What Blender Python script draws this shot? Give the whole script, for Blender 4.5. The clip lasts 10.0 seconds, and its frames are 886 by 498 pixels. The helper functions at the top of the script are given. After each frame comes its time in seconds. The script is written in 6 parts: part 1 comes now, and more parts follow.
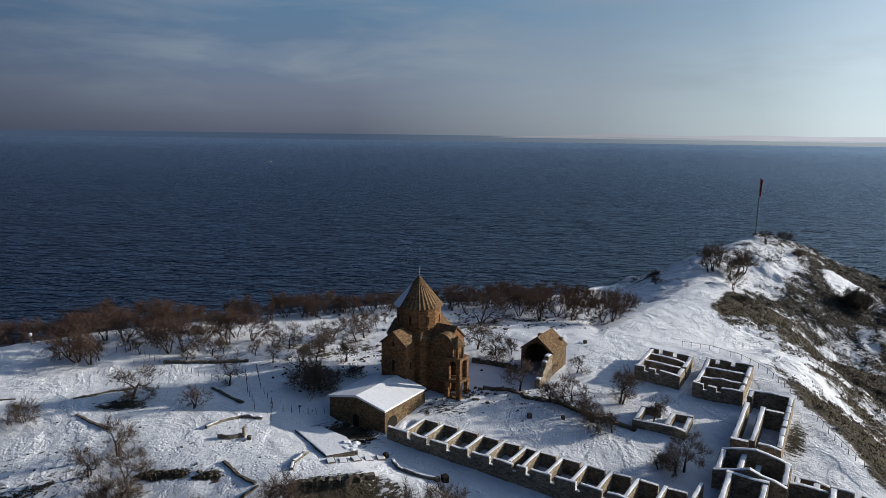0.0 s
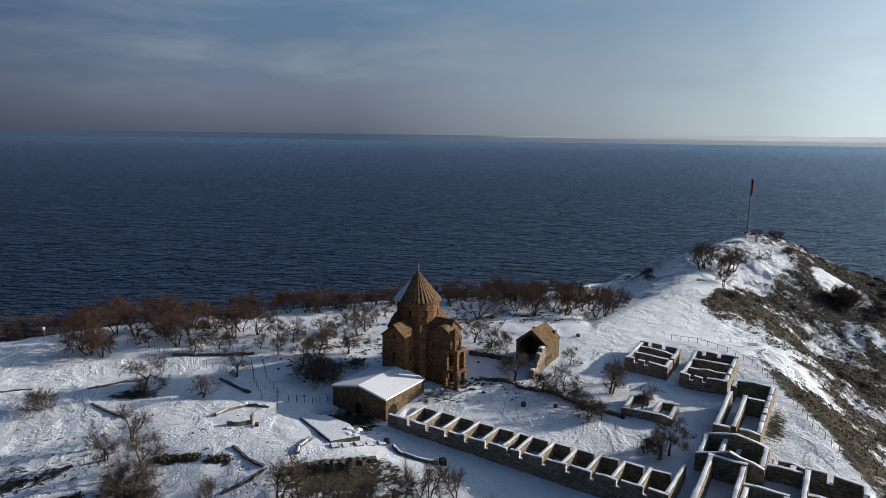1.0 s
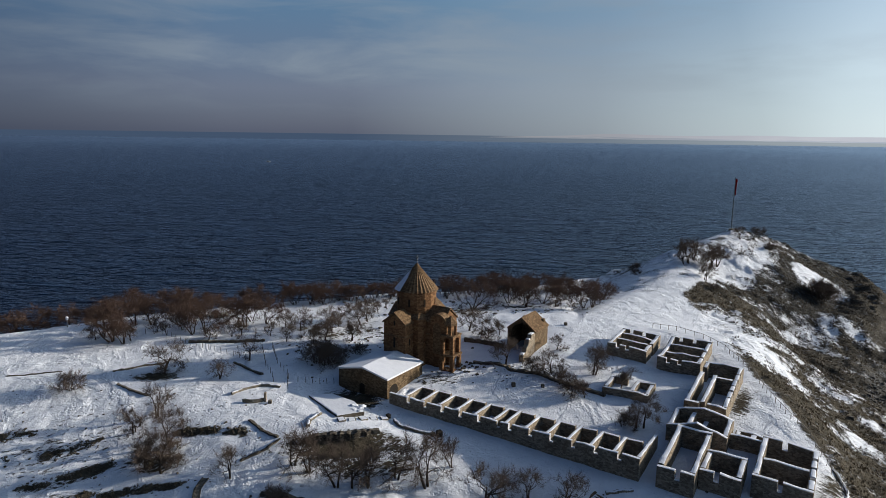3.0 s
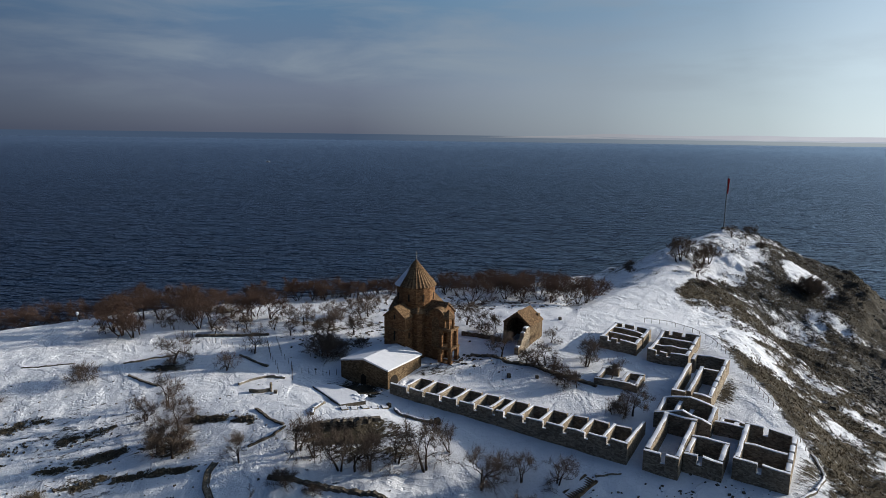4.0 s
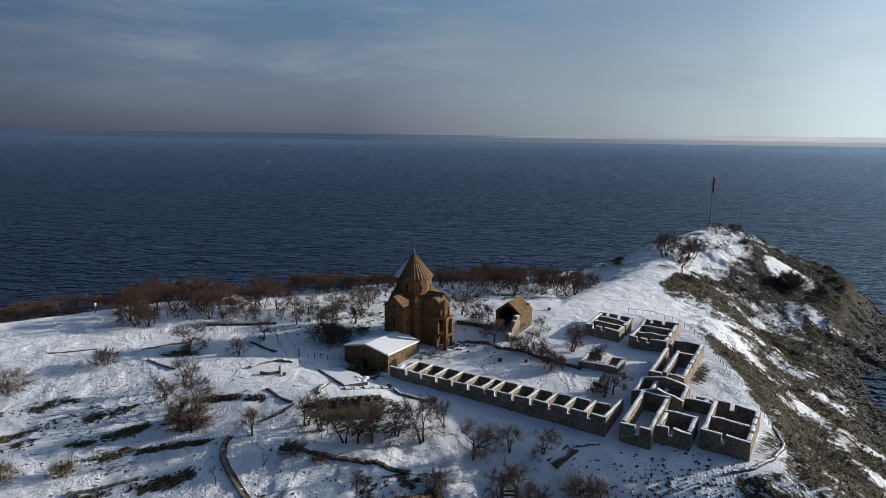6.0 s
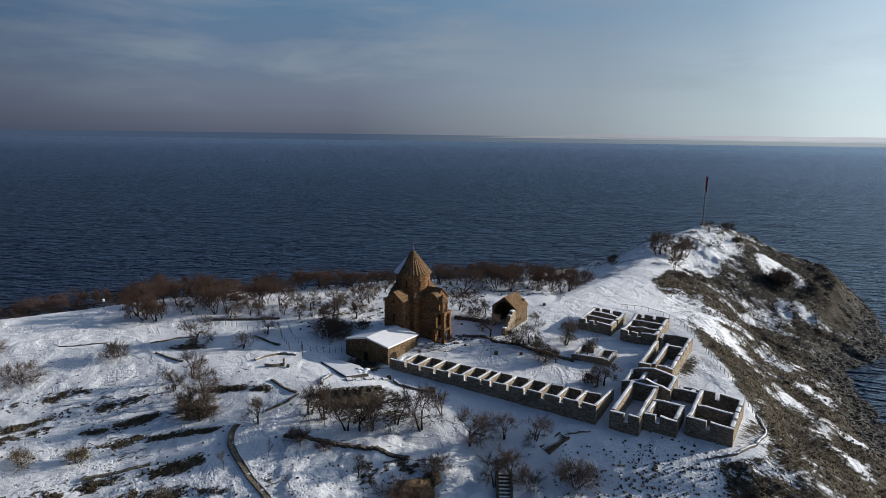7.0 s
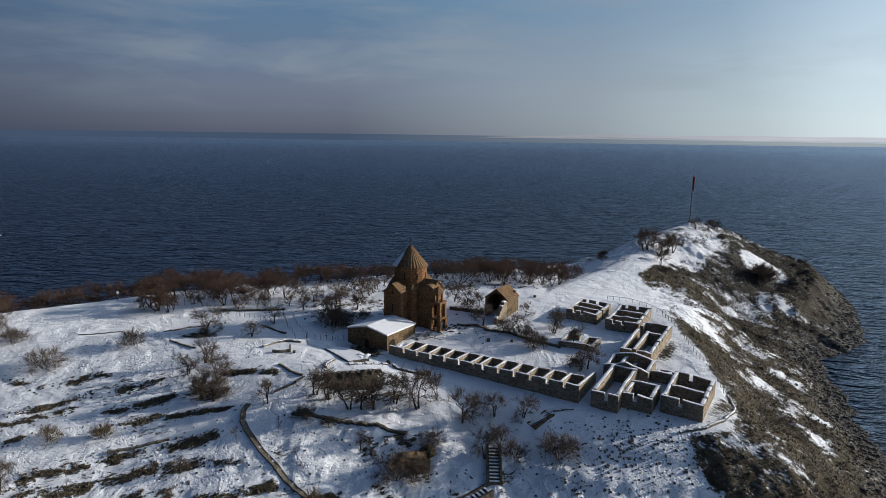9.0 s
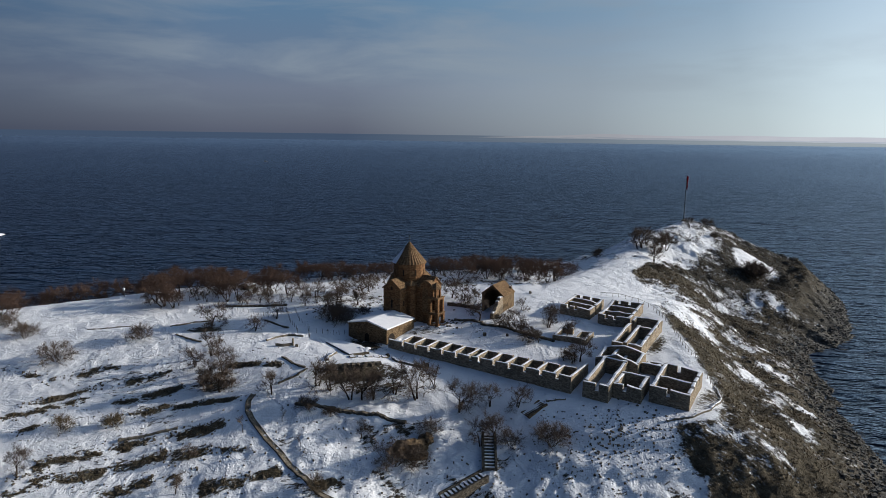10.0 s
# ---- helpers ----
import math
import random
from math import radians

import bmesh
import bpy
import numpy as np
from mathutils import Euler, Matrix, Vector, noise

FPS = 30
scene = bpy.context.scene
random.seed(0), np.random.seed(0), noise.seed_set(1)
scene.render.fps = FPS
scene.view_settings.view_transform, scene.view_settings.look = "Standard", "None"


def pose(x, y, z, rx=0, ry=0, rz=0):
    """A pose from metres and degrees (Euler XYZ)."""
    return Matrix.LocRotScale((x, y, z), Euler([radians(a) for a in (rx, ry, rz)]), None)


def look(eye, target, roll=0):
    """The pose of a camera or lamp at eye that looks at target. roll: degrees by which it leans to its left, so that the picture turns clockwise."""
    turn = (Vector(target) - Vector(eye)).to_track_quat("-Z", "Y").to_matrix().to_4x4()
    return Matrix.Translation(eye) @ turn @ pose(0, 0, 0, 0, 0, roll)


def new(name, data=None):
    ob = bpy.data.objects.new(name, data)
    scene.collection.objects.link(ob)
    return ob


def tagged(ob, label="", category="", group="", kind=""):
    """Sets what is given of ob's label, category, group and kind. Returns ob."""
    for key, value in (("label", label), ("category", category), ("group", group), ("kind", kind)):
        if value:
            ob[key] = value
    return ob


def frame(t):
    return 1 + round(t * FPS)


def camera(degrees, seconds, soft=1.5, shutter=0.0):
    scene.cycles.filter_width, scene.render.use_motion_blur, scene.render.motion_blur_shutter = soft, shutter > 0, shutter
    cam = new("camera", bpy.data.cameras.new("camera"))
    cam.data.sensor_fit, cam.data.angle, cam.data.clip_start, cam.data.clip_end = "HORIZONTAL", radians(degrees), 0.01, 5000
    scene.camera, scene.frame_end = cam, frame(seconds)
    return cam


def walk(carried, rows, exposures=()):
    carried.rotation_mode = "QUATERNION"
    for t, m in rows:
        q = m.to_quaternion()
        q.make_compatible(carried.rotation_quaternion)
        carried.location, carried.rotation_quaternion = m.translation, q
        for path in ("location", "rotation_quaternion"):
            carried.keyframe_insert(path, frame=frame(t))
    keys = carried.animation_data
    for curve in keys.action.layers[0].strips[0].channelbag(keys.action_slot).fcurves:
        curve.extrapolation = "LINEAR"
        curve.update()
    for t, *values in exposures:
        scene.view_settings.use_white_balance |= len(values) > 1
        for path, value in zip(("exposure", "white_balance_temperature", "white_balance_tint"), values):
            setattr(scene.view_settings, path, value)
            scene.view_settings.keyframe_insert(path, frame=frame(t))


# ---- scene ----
# ------------------------------------------------------------------ camera
cam = camera(67.0, 10.0, soft=0.82)
PITCH, ROLL = -9.82, 0.785
# seconds, x, y, z, heading: a steady flight backwards that climbs a little
PATH = [
    (0.0, 3.95, -110.07, 43.47, -0.000), (0.5, 4.04, -112.58, 43.62, -0.036), (1.0, 4.13, -115.08, 43.76, -0.073),
    (1.5, 4.20, -117.58, 43.90, -0.109), (2.0, 4.28, -120.08, 44.04, -0.145), (2.5, 4.36, -122.50, 44.17, -0.181),
    (4.0, 4.60, -129.84, 44.51, -0.290), (4.5, 4.70, -132.26, 44.62, -0.327), (5.0, 4.81, -134.68, 44.71, -0.363),
    (5.5, 4.92, -137.08, 44.81, -0.399), (7.0, 5.24, -144.36, 45.10, -0.508), (7.5, 5.35, -146.74, 45.21, -0.544),
    (8.0, 5.48, -149.12, 45.30, -0.580), (8.5, 5.62, -151.48, 45.38, -0.617), (9.0, 5.76, -153.86, 45.45, -0.653),
    (9.5, 5.90, -156.22, 45.53, -0.689), (10.0, 6.03, -158.65, 45.61, -0.726)]
EXPOSURE = 0.8
walk(cam, [(t, pose(x, y, z, 90 + PITCH, 0, h) @ pose(0, 0, 0, 0, 0, ROLL)) for t, x, y, z, h in PATH],
     exposures=[(0.0, EXPOSURE), (10.0, EXPOSURE)])

# ------------------------------------------------------------------ light
LAKE = -14.5
SUN_AZ, SUN_EL = radians(79.0), radians(17.0)      # azimuth clockwise from +y


def build_world():
    world = bpy.data.worlds.new("world")
    scene.world = world
    world.use_nodes = True
    nt = world.node_tree
    nt.nodes.clear()
    n = nt.nodes.new
    out, bg = n("ShaderNodeOutputWorld"), n("ShaderNodeBackground")
    sky = n("ShaderNodeTexSky")
    sky.sky_type, sky.sun_disc = "NISHITA", False
    sky.sun_elevation, sky.sun_rotation = SUN_EL, SUN_AZ
    sky.altitude, sky.air_density, sky.dust_density, sky.ozone_density = 1650, 1.0, 2.0, 1.5
    tc, sep = n("ShaderNodeTexCoord"), n("ShaderNodeSeparateXYZ")
    nt.links.new(tc.outputs["Generated"], sep.inputs[0])

    def ramp(src, stops):
        r = n("ShaderNodeValToRGB")
        e = r.color_ramp.elements
        while len(e) < len(stops):
            e.new(0.5)
        for el, (pos, col) in zip(e, stops):
            el.position, el.color = pos, (*col, 1) if len(col) == 3 else col
        nt.links.new(src, r.inputs[0])
        return r

    def math_node(op, a, b, c=None):
        m = n("ShaderNodeMath")
        m.operation = op
        for i, v in enumerate((a, b) if c is None else (a, b, c)):
            if hasattr(v, "links"):
                nt.links.new(v, m.inputs[i])
            else:
                m.inputs[i].default_value = v
        return m.outputs[0]

    def mix(fac, a, b):
        m = n("ShaderNodeMix")
        m.data_type = "RGBA"
        for sock, v in ((m.inputs["Factor"], fac), (m.inputs["A"], a), (m.inputs["B"], b)):
            if hasattr(v, "links"):
                nt.links.new(v, sock)
            elif isinstance(v, (int, float)):
                sock.default_value = v
            else:
                sock.default_value = (*v, 1)
        return m.outputs["Result"]

    # thin winter haze: blue overhead, mauve low down, pale toward the sun
    high = ramp(sep.outputs["Z"], [(0.0, SKY_LOW), (0.06, SKY_MID), (0.20, SKY_HIGH), (0.38, SKY_TOP)])
    toward = math_node("ADD", math_node("MULTIPLY", sep.outputs["X"], math.sin(SUN_AZ)),
                       math_node("MULTIPLY", sep.outputs["Y"], math.cos(SUN_AZ)))
    glow = ramp(toward, [(0.06, (0, 0, 0)), (0.40, (0.32, 0.32, 0.32)), (0.66, (0.84, 0.84, 0.84)), (0.92, (1, 1, 1))])
    lowness = ramp(sep.outputs["Z"], [(0.0, (1, 1, 1)), (0.08, (0.85, 0.85, 0.85)), (0.17, (0.58, 0.58, 0.58)), (0.28, (0.80, 0.80, 0.80)), (0.50, (0.42, 0.42, 0.42)), (0.9, (0, 0, 0))])
    g = math_node("MULTIPLY", glow.outputs["Color"], lowness.outputs["Color"])
    pale = ramp(sep.outputs["Z"], [(0.10, SKY_GLOW), (0.34, SKY_GLOW_HIGH)])
    haze = mix(g, high.outputs["Color"], pale.outputs["Color"])
    # streaks of thin cloud
    mp = n("ShaderNodeMapping")
    mp.inputs["Scale"].default_value = (1.6, 1.6, 9.0)
    mp.inputs["Rotation"].default_value = (0.05, 0.12, 0.3)
    nt.links.new(tc.outputs["Generated"], mp.inputs[0])
    nz = n("ShaderNodeTexNoise")
    nz.inputs["Scale"].default_value, nz.inputs["Detail"].default_value, nz.inputs["Roughness"].default_value = 2.2, 6, 0.55
    nz.inputs["Distortion"].default_value = 0.4
    nt.links.new(mp.outputs[0], nz.inputs["Vector"])
    cl = ramp(nz.outputs["Fac"], [(0.44, (0, 0, 0)), (0.66, (0.75, 0.75, 0.75))])
    band = ramp(sep.outputs["Z"], [(0.02, (0, 0, 0)), (0.09, (1, 1, 1)), (0.5, (0.6, 0.6, 0.6)), (1.0, (0.2, 0.2, 0.2))])
    hazed = mix(math_node("MULTIPLY", math_node("MULTIPLY", cl.outputs["Color"], band.outputs["Color"]), math_node("MULTIPLY_ADD", g, -0.9, 1.0)), haze, SKY_CLOUD)
    # the clear sky's own light, mostly covered by the haze
    scaled = n("ShaderNodeVectorMath")
    scaled.operation = "SCALE"
    scaled.inputs["Scale"].default_value = 0.06
    nt.links.new(sky.outputs[0], scaled.inputs[0])
    both = mix(0.75, scaled.outputs[0], hazed)
    # the side away from the sun is dimmer
    side = ramp(math_node("MULTIPLY_ADD", toward, 0.5, 0.5), [(0.0, (0.26, 0.29, 0.36)), (0.23, (0.32, 0.35, 0.42)), (0.31, (0.58, 0.61, 0.67)), (0.44, (0.90, 0.91, 0.94)), (0.6, (1, 1, 1))])
    dim = n("ShaderNodeMix")
    dim.data_type, dim.blend_type = "RGBA", "MULTIPLY"
    dim.inputs["Factor"].default_value = 1.0
    nt.links.new(both, dim.inputs["A"])
    nt.links.new(side.outputs["Color"], dim.inputs["B"])
    both = dim.outputs["Result"]
    # the bright veil round the sun
    near_sun = math_node("ADD", math_node("MULTIPLY", toward, math.cos(SUN_EL)), math_node("MULTIPLY", sep.outputs["Z"], math.sin(SUN_EL)))
    veil = ramp(near_sun, [(0.57, (0, 0, 0)), (0.71, (0.14, 0.14, 0.14)), (0.82, (0.17, 0.17, 0.17)), (0.92, (0.55, 0.55, 0.55)), (0.99, (1, 1, 1))])
    add = n("ShaderNodeMix")
    add.data_type, add.blend_type = "RGBA", "ADD"
    nt.links.new(math_node("MULTIPLY", veil.outputs["Color"], 1.3), add.inputs["Factor"])
    add.clamp_factor = False
    nt.links.new(both, add.inputs["A"])
    add.inputs["B"].default_value = (0.86, 0.97, 1.06, 1)
    both = add.outputs["Result"]
    # far water below the horizon
    below = ramp(math_node("MULTIPLY_ADD", sep.outputs["Z"], 50.0, 0.5), [(0.355, (0, 0, 0)), (0.380, (1, 1, 1))])
    sea = mix(glow.outputs["Color"], SEA_FAR, SEA_GLOW)
    nt.links.new(mix(below.outputs["Color"], sea, both), bg.inputs["Color"])
    bg.inputs["Strength"].default_value = 0.52
    nt.links.new(bg.outputs[0], out.inputs[0])


SKY_LOW, SKY_MID, SKY_HIGH, SKY_TOP = (0.092, 0.118, 0.205), (0.176, 0.208, 0.312), (0.118, 0.262, 0.430), (0.034, 0.098, 0.25)
SKY_GLOW, SKY_GLOW_HIGH, SKY_CLOUD = (0.78, 0.96, 1.05), (0.62, 0.86, 1.14), (0.325, 0.385, 0.460)
SEA_FAR, SEA_GLOW = (0.060, 0.094, 0.158), (0.42, 0.48, 0.51)
build_world()

sun = new("sun", bpy.data.lights.new("sun", "SUN"))
sun.data.energy, sun.data.angle, sun.data.color = 3.2, radians(0.6), (1.0, 0.935, 0.85)
sun.matrix_world = look((80 * math.sin(SUN_AZ), 80 * math.cos(SUN_AZ), 80 * math.tan(SUN_EL)), (0, 0, 0))


# ------------------------------------------------------------------ materials
def material(name, rough=0.8, metal=0.0):
    m = bpy.data.materials.new(name)
    m.use_nodes = True
    nt = m.node_tree
    b = nt.nodes["Principled BSDF"]
    b.inputs["Roughness"].default_value, b.inputs["Metallic"].default_value = rough, metal
    if rough > 0.7:
        b.inputs["Specular IOR Level"].default_value = 0.10
    return m, nt, b


class Nodes:
    """Short hand for building a node tree."""

    def __init__(self, nt, coords="Object"):
        self.nt = nt
        self.tc = nt.nodes.new("ShaderNodeTexCoord").outputs[coords]

    def link(self, a, b):
        self.nt.links.new(a, b)

    def put(self, sock, v):
        if hasattr(v, "links"):
            self.nt.links.new(v, sock)
        elif isinstance(v, tuple) and len(v) == 3 and sock.type == "RGBA":
            sock.default_value = (*v, 1)
        else:
            sock.default_value = v

    def noise(self, scale, detail=4, rough=0.55, stretch=None, distort=0.0):
        x = self.nt.nodes.new("ShaderNodeTexNoise")
        x.inputs["Scale"].default_value, x.inputs["Detail"].default_value = scale, detail
        x.inputs["Roughness"].default_value, x.inputs["Distortion"].default_value = rough, distort
        src = self.tc
        if stretch:
            mp = self.nt.nodes.new("ShaderNodeMapping")
            mp.inputs["Scale"].default_value = stretch
            self.link(self.tc, mp.inputs[0])
            src = mp.outputs[0]
        self.link(src, x.inputs["Vector"])
        return x.outputs["Fac"]

    def ramp(self, src, stops):
        r = self.nt.nodes.new("ShaderNodeValToRGB")
        e = r.color_ramp.elements
        while len(e) < len(stops):
            e.new(0.5)
        for el, (pos, col) in zip(e, stops):
            col = (col, col, col) if isinstance(col, (int, float)) else col
            el.position, el.color = pos, (*col, 1)
        self.link(src, r.inputs[0])
        return r.outputs["Color"]

    def math(self, op, a, b=0.0, clamp=False):
        m = self.nt.nodes.new("ShaderNodeMath")
        m.operation, m.use_clamp = op, clamp
        self.put(m.inputs[0], a)
        self.put(m.inputs[1], b)
        return m.outputs[0]

    def mix(self, fac, a, b, blend="MIX"):
        m = self.nt.nodes.new("ShaderNodeMix")
        m.data_type, m.blend_type = "RGBA", blend
        for key, v in (("Factor", fac), ("A", a), ("B", b)):
            sock = [s for s in m.inputs if s.name == key and s.type == ("VALUE" if key == "Factor" else "RGBA")][0]
            self.put(sock, v)
        return [s for s in m.outputs if s.type == "RGBA"][0]

    def bump(self, height, strength=0.5, distance=0.05):
        b = self.nt.nodes.new("ShaderNodeBump")
        b.inputs["Strength"].default_value, b.inputs["Distance"].default_value = strength, distance
        self.link(height, b.inputs["Height"])
        return b.outputs[0]


def stone_material(name, dark, mid, light, scale=1.0, snow=0.0):
    """Rough coursed stone: blocks of differing tone, mortar, stains."""
    m, nt, b = material(name, 0.9)
    n = Nodes(nt)
    br = nt.nodes.new("ShaderNodeTexVoronoi")
    br.inputs["Scale"].default_value = 2.2 * scale
    mp = nt.nodes.new("ShaderNodeMapping")
    mp.inputs["Scale"].default_value = (1, 1, 1.7)
    n.link(n.tc, mp.inputs[0])
    n.link(mp.outputs[0], br.inputs["Vector"])
    sep = nt.nodes.new("ShaderNodeSeparateColor")
    n.link(br.outputs["Color"], sep.inputs[0])
    blocks = n.ramp(sep.outputs[0], [(0.0, dark), (0.5, mid), (1.0, light)])
    stain = n.ramp(n.noise(0.35, 5, 0.6), [(0.3, 0.72), (0.7, 1.12)])
    col = n.mix(1.0, blocks, stain, "MULTIPLY")
    grain = n.ramp(n.noise(9.0, 5, 0.7), [(0.25, 0.78), (0.75, 1.15)])
    col = n.mix(1.0, col, grain, "MULTIPLY")
    n.link(col, b.inputs["Base Color"])
    h = n.math("ADD", n.math("MULTIPLY", br.outputs["Distance"], -0.6), n.noise(7.0, 4))
    n.link(n.bump(h, 0.7, 0.08), b.inputs["Normal"])
    return m


def plain_material(name, a, b_, scale=6.0, rough=0.85, metal=0.0, bump=0.3, stretch=None):
    m, nt, b = material(name, rough, metal)
    n = Nodes(nt)
    f = n.noise(scale, 5, 0.6, stretch)
    n.link(n.ramp(f, [(0.3, a), (0.7, b_)]), b.inputs["Base Color"])
    if bump:
        n.link(n.bump(n.noise(scale * 2.5, 4, 0.6, stretch), bump, 0.05), b.inputs["Normal"])
    return m


def snow_material():
    m, nt, b = material("snow", 0.6)
    n = Nodes(nt)
    f = n.noise(0.8, 5, 0.6)
    n.link(n.ramp(f, [(0.25, (0.68, 0.695, 0.72)), (0.75, (0.80, 0.81, 0.83))]), b.inputs["Base Color"])
    n.link(n.bump(n.noise(1.6, 6, 0.6), 0.5, 0.15), b.inputs["Normal"])
    return m


def ground_material():
    """Snow over brown turf, earth and rock; the attribute 'bare' says how thin the snow lies."""
    m, nt, b = material("snowy_ground", 0.85)
    n = Nodes(nt)
    at = nt.nodes.new("ShaderNodeAttribute")
    at.attribute_name = "bare"
    rk = nt.nodes.new("ShaderNodeAttribute")
    rk.attribute_name = "rock"
    fr = nt.nodes.new("ShaderNodeAttribute")
    fr.attribute_name = "frost"
    lie = nt.nodes.new("ShaderNodeMapping")                 # tufts lie along the terraces
    lie.vector_type = "TEXTURE"
    lie.inputs["Rotation"].default_value, lie.inputs["Scale"].default_value = (0, 0, radians(24)), (2.6, 1.0, 1.6)
    n.link(n.tc, lie.inputs[0])
    whole, n.tc = n.tc, lie.outputs[0]
    fine = n.noise(2.0, 7, 0.74, None, 0.4)
    tuft = n.noise(3.2, 4, 0.7)
    slant = nt.nodes.new("ShaderNodeMapping")               # on the hill they follow the strata
    slant.vector_type = "TEXTURE"
    slant.inputs["Rotation"].default_value, slant.inputs["Scale"].default_value = (0, 0, radians(-42)), (3.4, 1.0, 1.6)
    n.link(whole, slant.inputs[0])
    n.tc = slant.outputs[0]
    east = nt.nodes.new("ShaderNodeSeparateXYZ")
    n.link(whole, east.inputs[0])
    east = n.ramp(n.math("DIVIDE", east.outputs["X"], 100.0), [(0.40, 0.0), (0.52, 1.0)])
    west = n.math("SUBTRACT", 1.0, east)
    fine = n.math("ADD", n.math("MULTIPLY", fine, west), n.math("MULTIPLY", n.noise(2.4, 7, 0.78, None, 0.3), east))
    tuft = n.math("ADD", n.math("MULTIPLY", tuft, west), n.math("MULTIPLY", n.noise(3.6, 4, 0.72), east))
    n.tc = whole
    broad = n.noise(0.16, 6, 0.6)
    mixn = n.math("ADD", n.math("MULTIPLY", fine, 0.62), n.math("ADD", n.math("MULTIPLY", broad, 0.20), n.math("MULTIPLY", tuft, 0.18)))
    cover = n.math("ADD", n.math("MULTIPLY", n.math("SUBTRACT", at.outputs["Fac"], 0.5), n.math("ADD", n.math("MULTIPLY", west, 0.34), n.math("MULTIPLY", east, 0.23))), mixn)
    bare = n.ramp(cover, [(0.515, 0.0), (0.545, 1.0)])
    snow = n.ramp(n.noise(0.5, 6, 0.6), [(0.25, (0.66, 0.676, 0.70)), (0.75, (0.78, 0.792, 0.81))])
    turf = n.ramp(n.noise(0.7, 8, 0.7), [(0.25, (0.030, 0.023, 0.014)), (0.5, (0.072, 0.060, 0.041)), (0.78, (0.145, 0.122, 0.086))])
    rock = n.ramp(n.noise(1.3, 8, 0.72), [(0.28, (0.012, 0.011, 0.009)), (0.5, (0.036, 0.033, 0.027)), (0.75, (0.10, 0.093, 0.080))])
    soil = n.mix(n.math("ADD", rk.outputs["Fac"], 0.0, True), turf, rock)
    rime = n.ramp(n.noise(1.6, 8, 0.75), [(0.28, (0.018, 0.017, 0.015)), (0.48, (0.095, 0.093, 0.086)), (0.72, (0.25, 0.25, 0.24))])
    soil = n.mix(n.math("MULTIPLY", fr.outputs["Fac"], n.ramp(n.noise(0.45, 6, 0.7), [(0.36, 0.1), (0.56, 1.0)])), soil, rime)
    tone = n.math("MULTIPLY", n.ramp(n.noise(0.11, 5, 0.65), [(0.34, 0.62), (0.62, 1.12)]), n.ramp(n.noise(0.42, 5, 0.7), [(0.34, 0.68), (0.66, 1.30)]))
    soil = n.mix(1.0, soil, tone, "MULTIPLY")
    n.link(n.mix(bare, snow, soil), b.inputs["Base Color"])
    n.link(n.ramp(bare, [(0.0, 0.62), (1.0, 0.95)]), b.inputs["Roughness"])
    hgt = n.math("ADD", n.math("MULTIPLY", n.noise(0.75, 9, 0.62), 0.8), n.math("MULTIPLY", n.noise(4.0, 5, 0.65), 0.25))
    rough = n.math("MULTIPLY", hgt, n.math("ADD", n.math("MULTIPLY", bare, 0.75), 0.30))
    drift = n.math("MULTIPLY", n.noise(0.22, 4, 0.5), 0.40)
    vor = nt.nodes.new("ShaderNodeTexVoronoi")             # trodden snow: footprints here and there
    vor.inputs["Scale"].default_value = 1.5
    n.link(n.tc, vor.inputs["Vector"])
    pits = n.ramp(vor.outputs["Distance"], [(0.10, 0.0), (0.34, 1.0)])
    trod = n.ramp(n.noise(0.10, 4, 0.6, None, 1.5), [(0.50, 0.0), (0.58, 1.0)])
    drift = n.math("ADD", drift, n.math("MULTIPLY", n.math("MULTIPLY", pits, trod), 0.14))
    drift = n.math("ADD", drift, n.math("MULTIPLY", n.noise(1.7, 5, 0.68, None, 0.8), 0.17))
    n.link(n.bump(n.math("ADD", rough, drift), 0.9, 0.85), b.inputs["Normal"])
    return m


